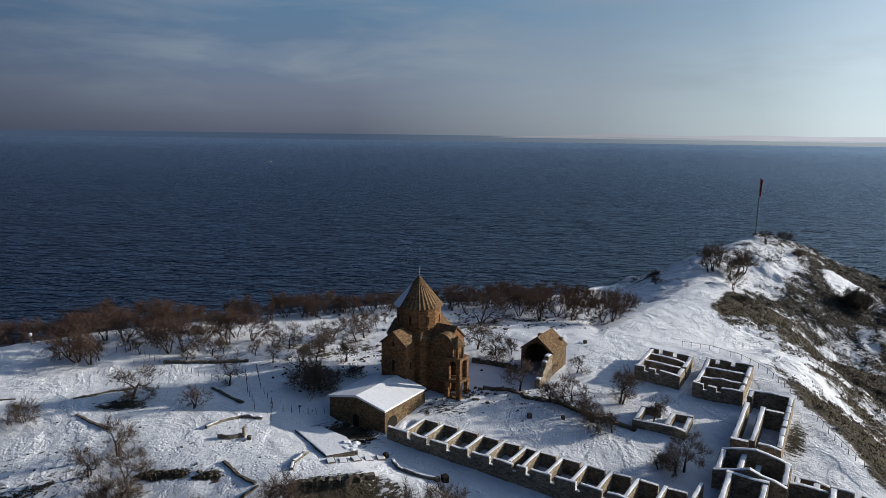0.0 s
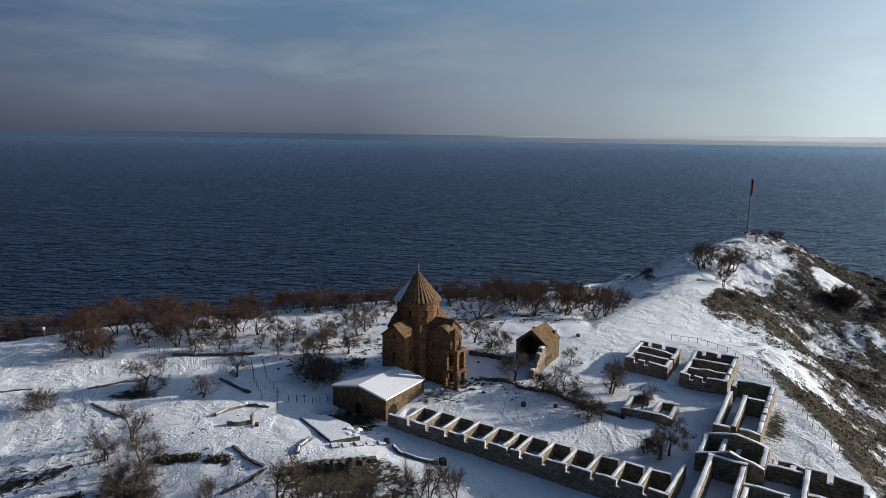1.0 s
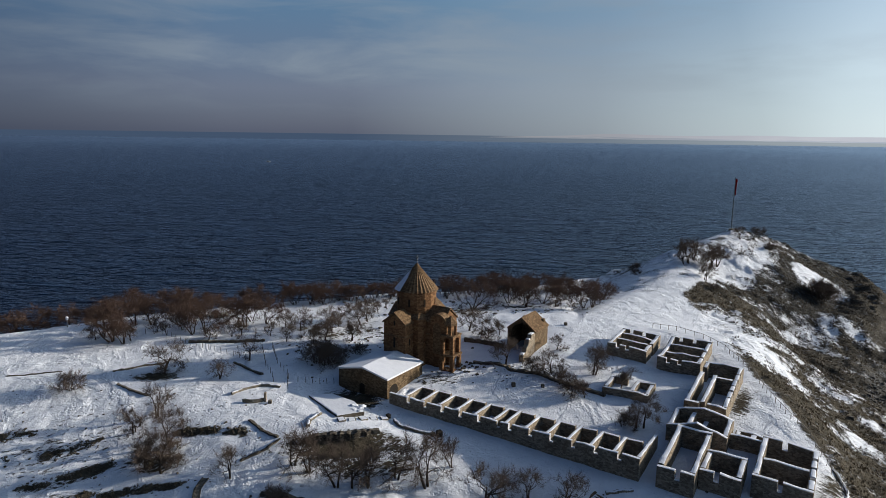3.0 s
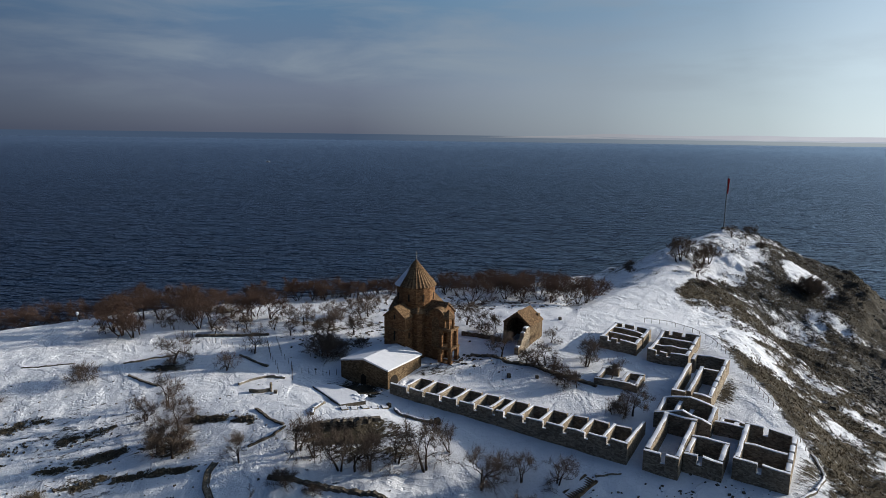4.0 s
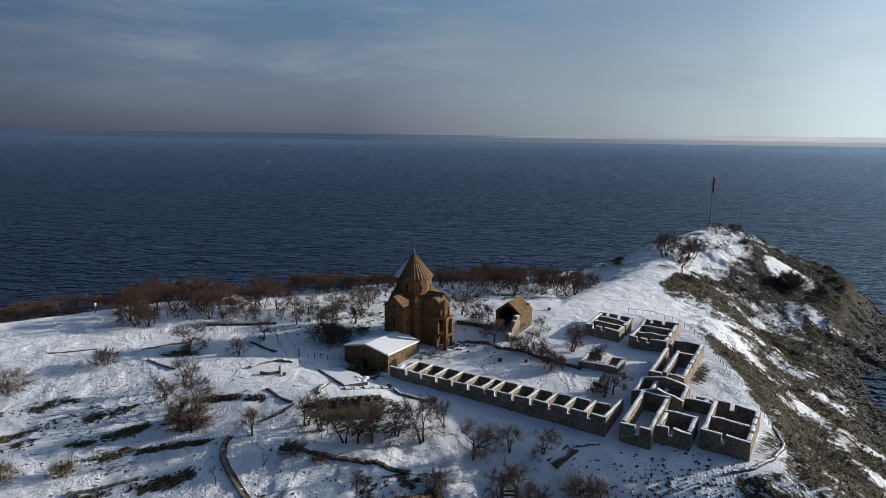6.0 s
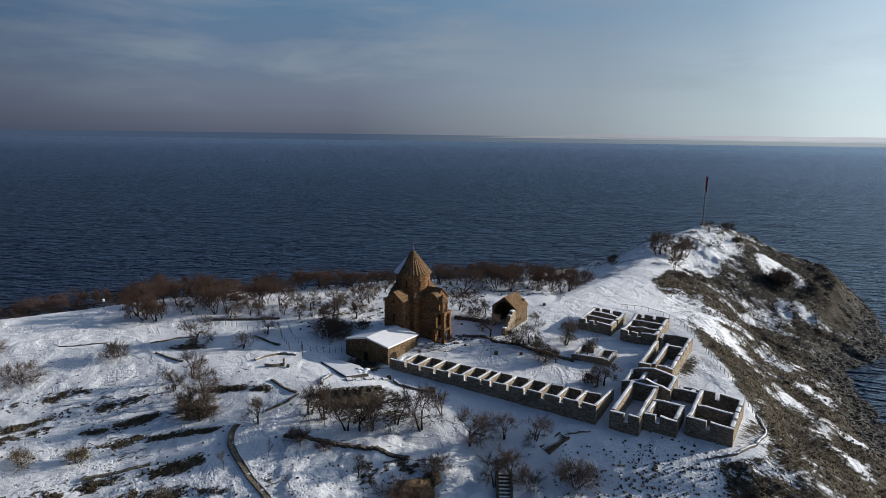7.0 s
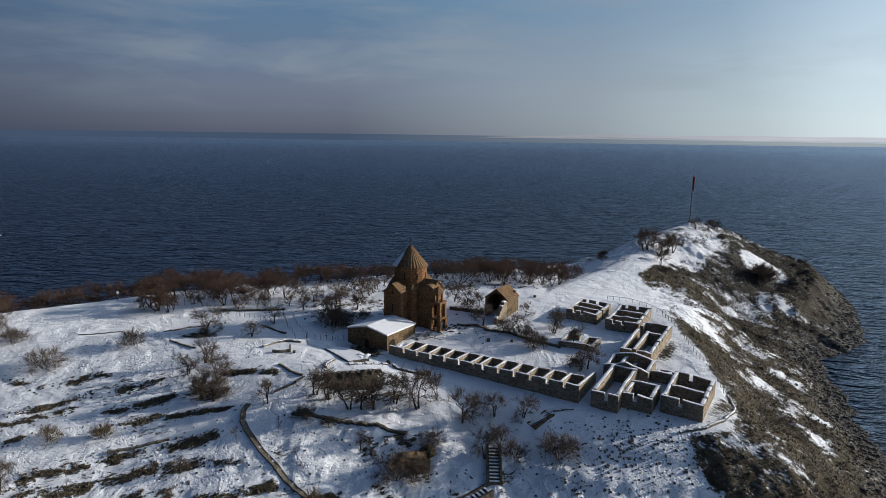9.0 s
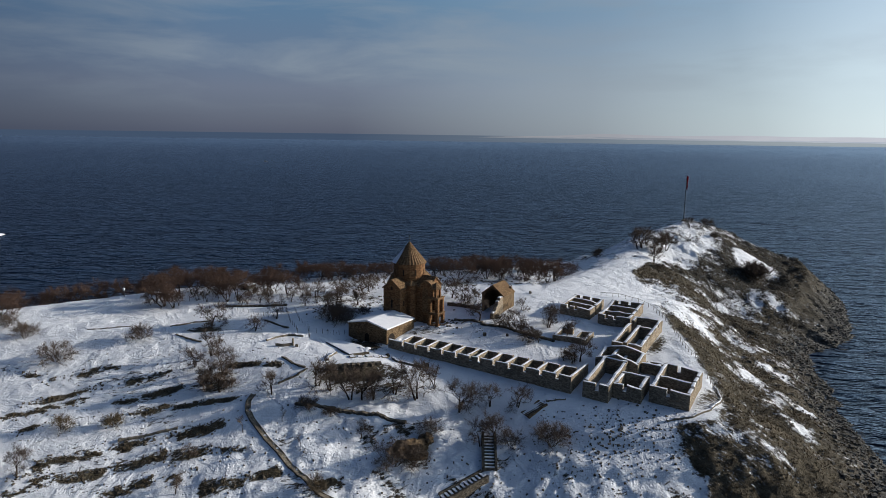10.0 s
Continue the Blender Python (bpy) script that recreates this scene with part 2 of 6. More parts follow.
def water_material():
    m, nt, b = material("lake_water", 0.5)
    n = Nodes(nt)
    nt.nodes.remove(b)
    body, gloss, both = nt.nodes.new("ShaderNodeBsdfDiffuse"), nt.nodes.new("ShaderNodeBsdfGlossy"), nt.nodes.new("ShaderNodeMixShader")
    fres = nt.nodes.new("ShaderNodeFresnel")
    fres.inputs["IOR"].default_value = 1.24
    gloss.inputs["Roughness"].default_value = 0.30
    gloss.inputs["Color"].default_value = WATER_SHEEN
    for a, c in ((fres.outputs[0], both.inputs[0]), (body.outputs[0], both.inputs[1]), (gloss.outputs[0], both.inputs[2]),
                 (both.outputs[0], nt.nodes["Material Output"].inputs["Surface"])):
        n.link(a, c)
    along = nt.nodes.new("ShaderNodeMapping")
    along.inputs["Rotation"].default_value = (0, 0, radians(7))
    whole = n.tc
    n.link(n.tc, along.inputs[0])
    n.tc = along.outputs[0]
    swell = n.noise(0.045, 3, 0.55, (0.5, 1.7, 1.0), 0.6)
    big = n.noise(0.15, 2, 0.5, (0.65, 1.5, 1.0), 0.8)
    mid = n.noise(0.40, 3, 0.65, (0.55, 1.6, 1.0), 0.5)
    small = n.noise(1.3, 2, 0.6, (0.6, 1.4, 1.0))
    h = n.math("ADD", n.math("MULTIPLY", big, 2.2), n.math("ADD", n.math("MULTIPLY", mid, 0.7), n.math("MULTIPLY", small, 0.08)))
    chop = n.math("ADD", n.math("MULTIPLY", swell, 0.25), n.math("ADD", n.math("MULTIPLY", big, 0.40), n.math("MULTIPLY", mid, 0.35)))
    n.link(n.ramp(chop, [(0.40, WATER_A), (0.50, WATER_B), (0.60, WATER_C)]), body.inputs["Color"])
    waves = n.bump(n.math("ADD", h, n.math("MULTIPLY", swell, 2.4)), 1.0, 1.35)
    reach = nt.nodes.new("ShaderNodeVectorMath")           # the water lies calmer far out
    reach.operation = "LENGTH"
    n.link(whole, reach.inputs[0])
    n.link(n.ramp(n.math("DIVIDE", reach.outputs["Value"], 6000.0), [(0.05, 1.0), (0.18, 0.62), (0.6, 0.28)]), waves.node.inputs["Strength"])
    for node in (body, gloss, fres):
        n.link(waves, node.inputs["Normal"])
    return m


WATER_SHEEN = (0.53, 0.635, 0.755, 1)
WATER_A, WATER_B, WATER_C = (0.000, 0.000, 0.002), (0.001, 0.003, 0.010), (0.004, 0.015, 0.036)
SNOW = snow_material()
GROUND = ground_material()
WATER = water_material()
CHURCH = stone_material("red_sandstone", (0.112, 0.055, 0.025), (0.172, 0.089, 0.042), (0.250, 0.140, 0.069), 1.0)
CHURCH_ROOF = stone_material("roof_stone", (0.100, 0.060, 0.031), (0.155, 0.095, 0.050), (0.23, 0.15, 0.082), 1.4)
SHOREROCK = stone_material("shore_rock", (0.040, 0.038, 0.034), (0.085, 0.081, 0.073), (0.17, 0.165, 0.15), 0.6)
RUIN = stone_material("grey_rubble", (0.155, 0.120, 0.082), (0.25, 0.200, 0.142), (0.37, 0.310, 0.23), 1.3)
JAMSTONE = stone_material("brown_rubble", (0.082, 0.053, 0.029), (0.130, 0.088, 0.050), (0.21, 0.150, 0.090), 1.2)
DRYSTONE = stone_material("dark_dry_stone", (0.05, 0.042, 0.032), (0.11, 0.092, 0.07), (0.18, 0.155, 0.12), 1.6)
# near-black stands in for shade inside openings; also colours the bin and bollard
SHADOWED = plain_material("opening_shade_and_black", (0.012, 0.010, 0.008), (0.03, 0.024, 0.018))
BARK = plain_material("bark", (0.028, 0.020, 0.015), (0.070, 0.052, 0.040), 5.0)
TWIG = plain_material("twigs", (0.075, 0.056, 0.044), (0.155, 0.118, 0.092), 1.5, bump=0)
TWIG_RED = plain_material("red_brown_twigs", (0.058, 0.036, 0.027), (0.118, 0.076, 0.057), 1.5, bump=0)
SHRUB = plain_material("dry_shrub", (0.085, 0.064, 0.040), (0.18, 0.14, 0.09), 2.0, bump=0)
WOOD = plain_material("weathered_wood", (0.05, 0.04, 0.03), (0.12, 0.10, 0.08), 4.0)
STEEL = plain_material("pole_steel", (0.10, 0.10, 0.105), (0.18, 0.18, 0.185), 3.0, 0.5, 0.6, 0.0)
FLAGRED = plain_material("red_cloth", (0.20, 0.012, 0.014), (0.30, 0.02, 0.022), 2.0, bump=0)
PATHSTONE = stone_material("path_stone", (0.10, 0.085, 0.065), (0.17, 0.145, 0.11), (0.26, 0.23, 0.18), 2.0)


# ------------------------------------------------------------------ mesh helpers
def mesh_of(name, bm, mat):
    me = bpy.data.meshes.new(name)
    bm.to_mesh(me)
    bm.free()
    for m in (mat if isinstance(mat, (list, tuple)) else [mat]):
        me.materials.append(m)
    return me


def part(name, bm, mat, parent, label=""):
    ob = new(name, mesh_of(name, bm, mat) if isinstance(bm, bmesh.types.BMesh) else bm)
    ob.parent = parent
    return tagged(ob, label)


def thing(name, m, label, category, group="", kind=""):
    ob = new(name)
    ob.empty_display_size = 0.3
    ob.matrix_world = m
    return tagged(ob, label, category, group, kind)


def prism(bm, outline, z0, z1, jitter=0.0):
    """Upright prism over a plan outline (counter-clockwise)."""
    lo = [bm.verts.new((x, y, z0)) for x, y in outline]
    hi = [bm.verts.new((x + random.uniform(-jitter, jitter), y + random.uniform(-jitter, jitter), z1)) for x, y in outline]
    k = len(outline)
    bm.faces.new(lo[::-1])
    bm.faces.new(hi)
    for i in range(k):
        j = (i + 1) % k
        bm.faces.new((lo[i], lo[j], hi[j], hi[i]))
    return hi


def box(bm, x0, x1, y0, y1, z0, z1):
    prism(bm, [(x0, y0), (x1, y0), (x1, y1), (x0, y1)], z0, z1)


def extrude_profile(bm, pts, axis, a0, a1):
    """Prism of a profile: axis 'y': pts are (x, z); axis 'x': pts are (y, z)."""
    f = (lambda p, a: (p[0], a, p[1])) if axis == "y" else (lambda p, a: (a, p[0], p[1]))
    A = [bm.verts.new(f(p, a0)) for p in pts]
    B = [bm.verts.new(f(p, a1)) for p in pts]
    k = len(pts)
    bm.faces.new(A)
    bm.faces.new(B[::-1])
    for i in range(k):
        j = (i + 1) % k
        bm.faces.new((A[j], A[i], B[i], B[j]))


def finish(bm):
    bmesh.ops.recalc_face_normals(bm, faces=bm.faces)
    return bm


def bevelled(bm, w=0.05):
    finish(bm)
    bmesh.ops.bevel(bm, geom=[e for e in bm.edges], offset=w, segments=1, affect="EDGES", profile=0.5)
    return bm


# ------------------------------------------------------------------ ground
ROT = radians(-32)
CU, SU = math.cos(ROT), math.sin(ROT)


def to_uv(x, y):
    """Plan axes of the monastery: u along its long fronts, v across them."""
    return CU * x + SU * y, -SU * x + CU * y


def to_xy(u, v):
    return CU * u - SU * v, SU * u + CU * v


COAST = [(84, -62), (91.4, -37.7), (96, -19), (102, -5.4), (105, 6.3), (108.7, 15.2), (112, 21.3), (118.6, 24.9), (124.4, 28.4), (134.6, 38.8),
         (147, 60), (158, 84), (164, 104), (155, 132), (122, 150), (92, 142), (72, 126), (57, 114), (46, 100), (34, 90), (14, 80), (-18, 74),
         (-52, 60), (-76, 50), (-92, 38), (-112, 25), (-150, 4), (-210, -24), (-300, -40), (-260, -120), (-120, -112), (-40, -100), (30, -92), (70, -80)]


def coast_distance(x, y):
    """Metres inland from the shore; negative in the lake."""
    d = np.full(x.shape, 1e9)
    inside = np.zeros(x.shape, bool)
    k = len(COAST)
    for i in range(k):
        ax, ay = COAST[i]
        bx, by = COAST[(i + 1) % k]
        ex, ey = bx - ax, by - ay
        t = np.clip(((x - ax) * ex + (y - ay) * ey) / (ex * ex + ey * ey), 0, 1)
        d = np.minimum(d, np.hypot(x - ax - t * ex, y - ay - t * ey))
        cross = ((ay > y) != (by > y)) & (x < ex * (y - ay) / (ey if abs(ey) > 1e-9 else 1e-9) + ax)
        inside ^= cross
    return np.where(inside, d, -d)


def step(a, b, x):
    t = np.clip((x - a) / (b - a), 0, 1)
    return t * t * (3 - 2 * t)


def lattice(ix, iy, seed):
    h = np.sin(ix * 127.1 + iy * 311.7 + seed * 74.7) * 43758.5453
    return h - np.floor(h)


def value_noise(x, y, seed=0):
    ix, iy = np.floor(x), np.floor(y)
    fx, fy = x - ix, y - iy
    fx, fy = fx * fx * (3 - 2 * fx), fy * fy * (3 - 2 * fy)
    a, b = lattice(ix, iy, seed), lattice(ix + 1, iy, seed)
    c, d = lattice(ix, iy + 1, seed), lattice(ix + 1, iy + 1, seed)
    return (a + (b - a) * fx) * (1 - fy) + (c + (d - c) * fx) * fy


def fractal(x, y, size, octaves=4, seed=0, gain=0.5):
    out, amp, tot = np.zeros_like(x), 1.0, 0.0
    for i in range(octaves):
        out += amp * value_noise(x / size, y / size, seed + i)
        tot += amp
        amp *= gain
        size *= 0.5
    return out / tot - 0.5


def bump_at(x, y, cx, cy, sx, sy, turn=0.0):
    c, s = math.cos(turn), math.sin(turn)
    a, b = (c * (x - cx) + s * (y - cy)) / sx, (-s * (x - cx) + c * (y - cy)) / sy
    return np.exp(-0.5 * (a * a + b * b))


def brow(x):
    """The line (y) in front of which the land falls toward the viewer."""
    return np.interp(x, [-140, -90, -60, -45, -27, 0, 14, 32, 51, 62, 80], [-6, -9, -13, -17, -27, -33.5, -37, -48, -53, -53, -45])


def fall(x, d):
    """Drop below the plateau, d metres in front of the brow."""
    k = np.interp(x, [-100, -60, -25, 0, 15, 28, 40, 48, 60], [0.17, 0.19, 0.27, 0.28, 0.30, 0.36, 0.45, 0.55, 0.60])
    f = k * (np.sqrt(d * d + 4) + d - 2) / 2
    # the middle of the slope is cut into broad steps
    n = f / 2.4
    t = n - np.floor(n)
    cut = 2.4 * (np.floor(n) + 0.22 * t + 0.78 * step(0.52, 1.0, t))
    w = 0.35 * step(-36, -20, x) * step(52, 40, x)
    return f * (1 - w) + cut * w


ROW_X, ROW_Y, ROW_Z, ROW_TURN, ROW_L = -3.9, -18.6, 1.3, -33.2, 42.2
# the hill's crest: x, y, height, and how steeply it falls off
RIDGE = [(34, 16, 4.2, 0.10), (60, 44, 5.2, 0.22), (74, 68, 8.2, 0.34), (85, 85, 11.0, 0.45), (105.5, 101.5, 12.8, 0.50), (117, 112, 9.2, 0.5)]


def crest(x, y):
    out = np.full(x.shape, -40.0)
    for (ax, ay, az, ak), (bx, by, bz, bk) in zip(RIDGE, RIDGE[1:]):
        ex, ey = bx - ax, by - ay
        t = np.clip(((x - ax) * ex + (y - ay) * ey) / (ex * ex + ey * ey), 0, 1)
        d = np.hypot(x - ax - t * ex, y - ay - t * ey)
        out = np.maximum(out, az + (bz - az) * t - (ak + (bk - ak) * t) * (np.sqrt(d * d + 64) - 8))
    return out


# broad swells and hollows of the seaward slope: place, rise, spread
SWELLS = [(75, 0, -2.6, 8, 11), (98, 43, -4.6, 10, 9), (121, 59, -2.2, 7, 7), (88, 66, -2.4, 8, 8), (128, 88, -2.4, 9, 9), (88, -10, 2.4, 7, 9), (64, -43, -2.6, 4.5, 6), (-12.8, -14.6, -1.0, 3.0, 2.6)]


def land(x, y):
    """Height of the ground."""
    x, y = np.asarray(x, float), np.asarray(y, float)
    u, v = to_uv(x, y)
    right = 1.35 + 0.115 * v - 0.022 * u
    right = np.minimum(right, 4.0 + 0.02 * (right - 4.0))
    left = 1.0 + 0.035 * y + 1.0 * bump_at(x, y, -20, 6, 12, 9)
    w = step(-22, 22, x)
    z = left * (1 - w) + right * w
    z = z - fall(x, brow(x) - y)
    z = z - 1.15 * bump_at(x, y, 43, -1, 11, 7, ROT)             # the pair of upper houses stands lower
    z = z - 0.9 * bump_at(x, y, -5, -21, 10, 3.5, ROT)          # the track in front of the cells
    c, s = math.cos(radians(ROW_TURN)), math.sin(radians(ROW_TURN))
    a, b = c * (x - ROW_X) + s * (y - ROW_Y), -s * (x - ROW_X) + c * (y - ROW_Y)
    inside = step(0.1, 0.5, a) * step(0.1, 0.5, ROW_L - a) * step(0.1, 0.5, b) * step(0.1, 0.5, 5.6 - b)
    z = z * (1 - inside) + np.minimum(z, ROW_Z - 1.9 + 0.4 * a / ROW_L) * inside          # sunken cell floors
    # beyond the monastery the ground levels out, then climbs to the hill with the flag
    back = step(14, 34, y - 0.15 * np.maximum(x, 0))
    z = z * (1 - back) + (2.2 + 0.01 * x) * back
    far = step(30, 60, x) * step(6, 34, y)
    z = z * (1 - far) - 2.0 * far
    h = crest(x, y) - 0.20 * np.maximum(-(x - 60) * 0.77 + (y - 44) * 0.64 - 3, 0)
    s = 1.0
    z = np.where(y > -8, np.maximum(z, h) + s * np.log1p(np.exp(-np.abs(z - h) / s)) - s * math.log(2) * np.exp(-np.abs(z - h)), z)
    d = coast_distance(x, y)
    seaward = step(35, 60, x)
    rise = LAKE + (0.5 * d + 0.9 * np.sqrt(np.maximum(d, 0))) * (1 - seaward) + (0.24 * d + 0.0075 * d * np.abs(d) + 0.35 * np.sqrt(np.maximum(d, 0))) * seaward
    rise = LAKE + (rise - LAKE) * (1 + 1.4 * step(46, 84, y) * seaward)
    rise = rise + 5.0 * fractal(x, y, 13, 4, 5) * step(0, 16, d) * seaward
    s = 1.0
    low = np.minimum(z, rise) - s * np.log1p(np.exp(-np.abs(z - rise) / s))
    for cx, cy, dz, sx, sy in SWELLS:
        low = low + dz * bump_at(x, y, cx, cy, sx, sy) * step(0, 12, d)
    return low


FINE = {}


def bisect_right(seq, v):
    lo, hi = 0, len(seq)
    while lo < hi:
        mid = (lo + hi) // 2
        if v < seq[mid]:
            hi = mid
        else:
            lo = mid + 1
    return lo


def ground_z(x, y):
    """Height of the finished ground sheet, between its grid lines."""
    gx, gy, Z = FINE["x"], FINE["y"], FINE["z"]
    i = min(max(bisect_right(gx, x) - 1, 0), len(gx) - 2)
    j = min(max(bisect_right(gy, y) - 1, 0), len(gy) - 2)
    a, b = (x - gx[i]) / (gx[i + 1] - gx[i]), (y - gy[j]) / (gy[j + 1] - gy[j])
    return float((Z[j][i] * (1 - a) + Z[j][i + 1] * a) * (1 - b) + (Z[j + 1][i] * (1 - a) + Z[j + 1][i + 1] * a) * b)


# old terrace risers on the front slope: from, to (plan), half width
UPPER = [(-70.7, -31.8, -57.9, -26.7, 1.2), (-76.7, -29.1, -71.8, -30.8, 0.7), (-70.8, -41.0, -60.3, -34.8, 1.0), (-72.1, -43.9, -59.7, -38.4, 0.8),
         (-49.3, -37.7, -42.6, -34.0, 1.0), (-54.1, -33.0, -46.6, -29.3, 1.0), (-61.2, -35.3, -58.5, -32.9, 0.8), (-53.0, -44.7, -47.4, -42.3, 0.9),
         (-47.4, -42.3, -43.3, -39.7, 0.8), (-54.1, -39.1, -49.7, -38.2, 0.5), (-42.0, -40.4, -29.5, -39.6, 0.6), (-66.9, -47.7, -63.3, -45.3, 0.7),
         (-36.0, -28.6, -23.6, -30.1, 0.8)]
LOWER = [(-59.8, -56.4, -53.1, -53.4, 1.2), (-53.1, -53.4, -45.6, -50.3, 1.3), (-48.5, -51.2, -39.1, -48.0, 0.8), (-38.9, -48.7, -30.8, -46.1, 1.5),
         (-60.9, -62.2, -54.8, -59.1, 1.4), (-54.8, -59.1, -47.0, -56.6, 1.1), (-46.3, -56.2, -38.4, -52.6, 1.5), (-38.0, -53.7, -30.8, -52.3, 1.3),
         (-30.7, -52.8, -24.4, -53.0, 0.6), (-46.3, -61.8, -38.8, -58.6, 1.2), (-36.9, -59.0, -32.4, -57.4, 1.2), (-30.7, -61.3, -24.0, -60.1, 1.4),
         (-24.0, -59.8, -18.2, -57.5, 1.0), (-12.1, -61.3, -7.8, -58.9, 0.9), (-60.7, -59.6, -55.9, -55.3, 0.6)]
STRIPS = UPPER + LOWER


def terrace(x, y):
    """Risers of the old terraces: how bare (0..1) and how much the ground steps there."""
    bare, lift = np.zeros_like(x), np.zeros_like(x)
    wob = 1.5 * fractal(x, y, 6, 5, 21, 0.6)
    for ax, ay, bx, by, w in STRIPS:
        ex, ey = bx - ax, by - ay
        L = math.hypot(ex, ey)
        t = ((x - ax) * ex + (y - ay) * ey) / (L * L)
        off = (-(x - ax) * ey + (y - ay) * ex) / L + wob
        end = step(-0.06, 0.05, t + 0.10 * wob) * (1 - step(0.95, 1.06, t + 0.10 * wob))
        near = np.exp(-(off / (w * 1.3)) ** 2)
        bare = np.maximum(bare, near * end)
        lift += end * 0.16 * np.tanh(off / (0.6 * w)) * np.exp(-(off / (3.0 * w)) ** 2)
    return bare, lift


FLANK = [(-75, 44), (-62, 49), (-56, 46), (-52.6, 47), (-51.4, 55), (-47, 57.8), (-40, 59.2), (-32.5, 60), (-22, 60.6), (-13, 61), (1, 61.5), (12, 63), (23, 66),
         (32, 66), (42, 67), (56, 77), (71, 87), (86, 96), (100, 107), (115, 114)]


def flank_edge(y):
    """Where the snowy plateau ends and the bare seaward slope begins."""
    return np.interp(y, [q[0] for q in FLANK], [q[1] for q in FLANK])


# drifts that linger on the seaward slope: place, spread, turn, amount
LINGERS = [(68, 18, 10, 7, -1.2, 0.56), (70.5, -1, 10, 5, -1.2, 0.60), (103, 45, 8, 4.5, 0.2, 0.42), (113.5, 48, 6.5, 3.4, -1.0, 0.62), (98, 63, 6, 7, 0, 0.42),
           (86, 69, 9, 5, 0.5, 0.62), (101, 80, 6, 6, -0.5, 0.40), (104, 92, 7, 6, 0, 0.40), (74, -21.4, 6, 2.8, -1.2, 0.62), (67.5, -36.5, 3, 3, 0, 0.40),
           (84.6, -10.7, 5.5, 1.8, -1.0, 0.55), (83, -30, 5.5, 1.5, -0.9, 0.62), (75.5, -32, 3, 3, 0, 0.42), (76, -44.5, 4, 1.8, -0.9, 0.55), (62, -57, 3, 3, 0, 0.32)]
# dry brown thorn and turf where no snow holds: place, spread, turn, amount
BROWNS = [(75, 45.5, 9, 3.6, 0.48, 0.8), (89, 32, 13, 4, -1.1, 0.6), (79, -8, 14, 3, -1.3, 0.40), (133, 70, 8, 12, 0.2, 0.35), (111, 70, 3, 8, -0.4, 0.45),
          (126, 92, 6, 6, 0, 0.4), (66, -26, 14, 2.5, -1.5, 0.4)]


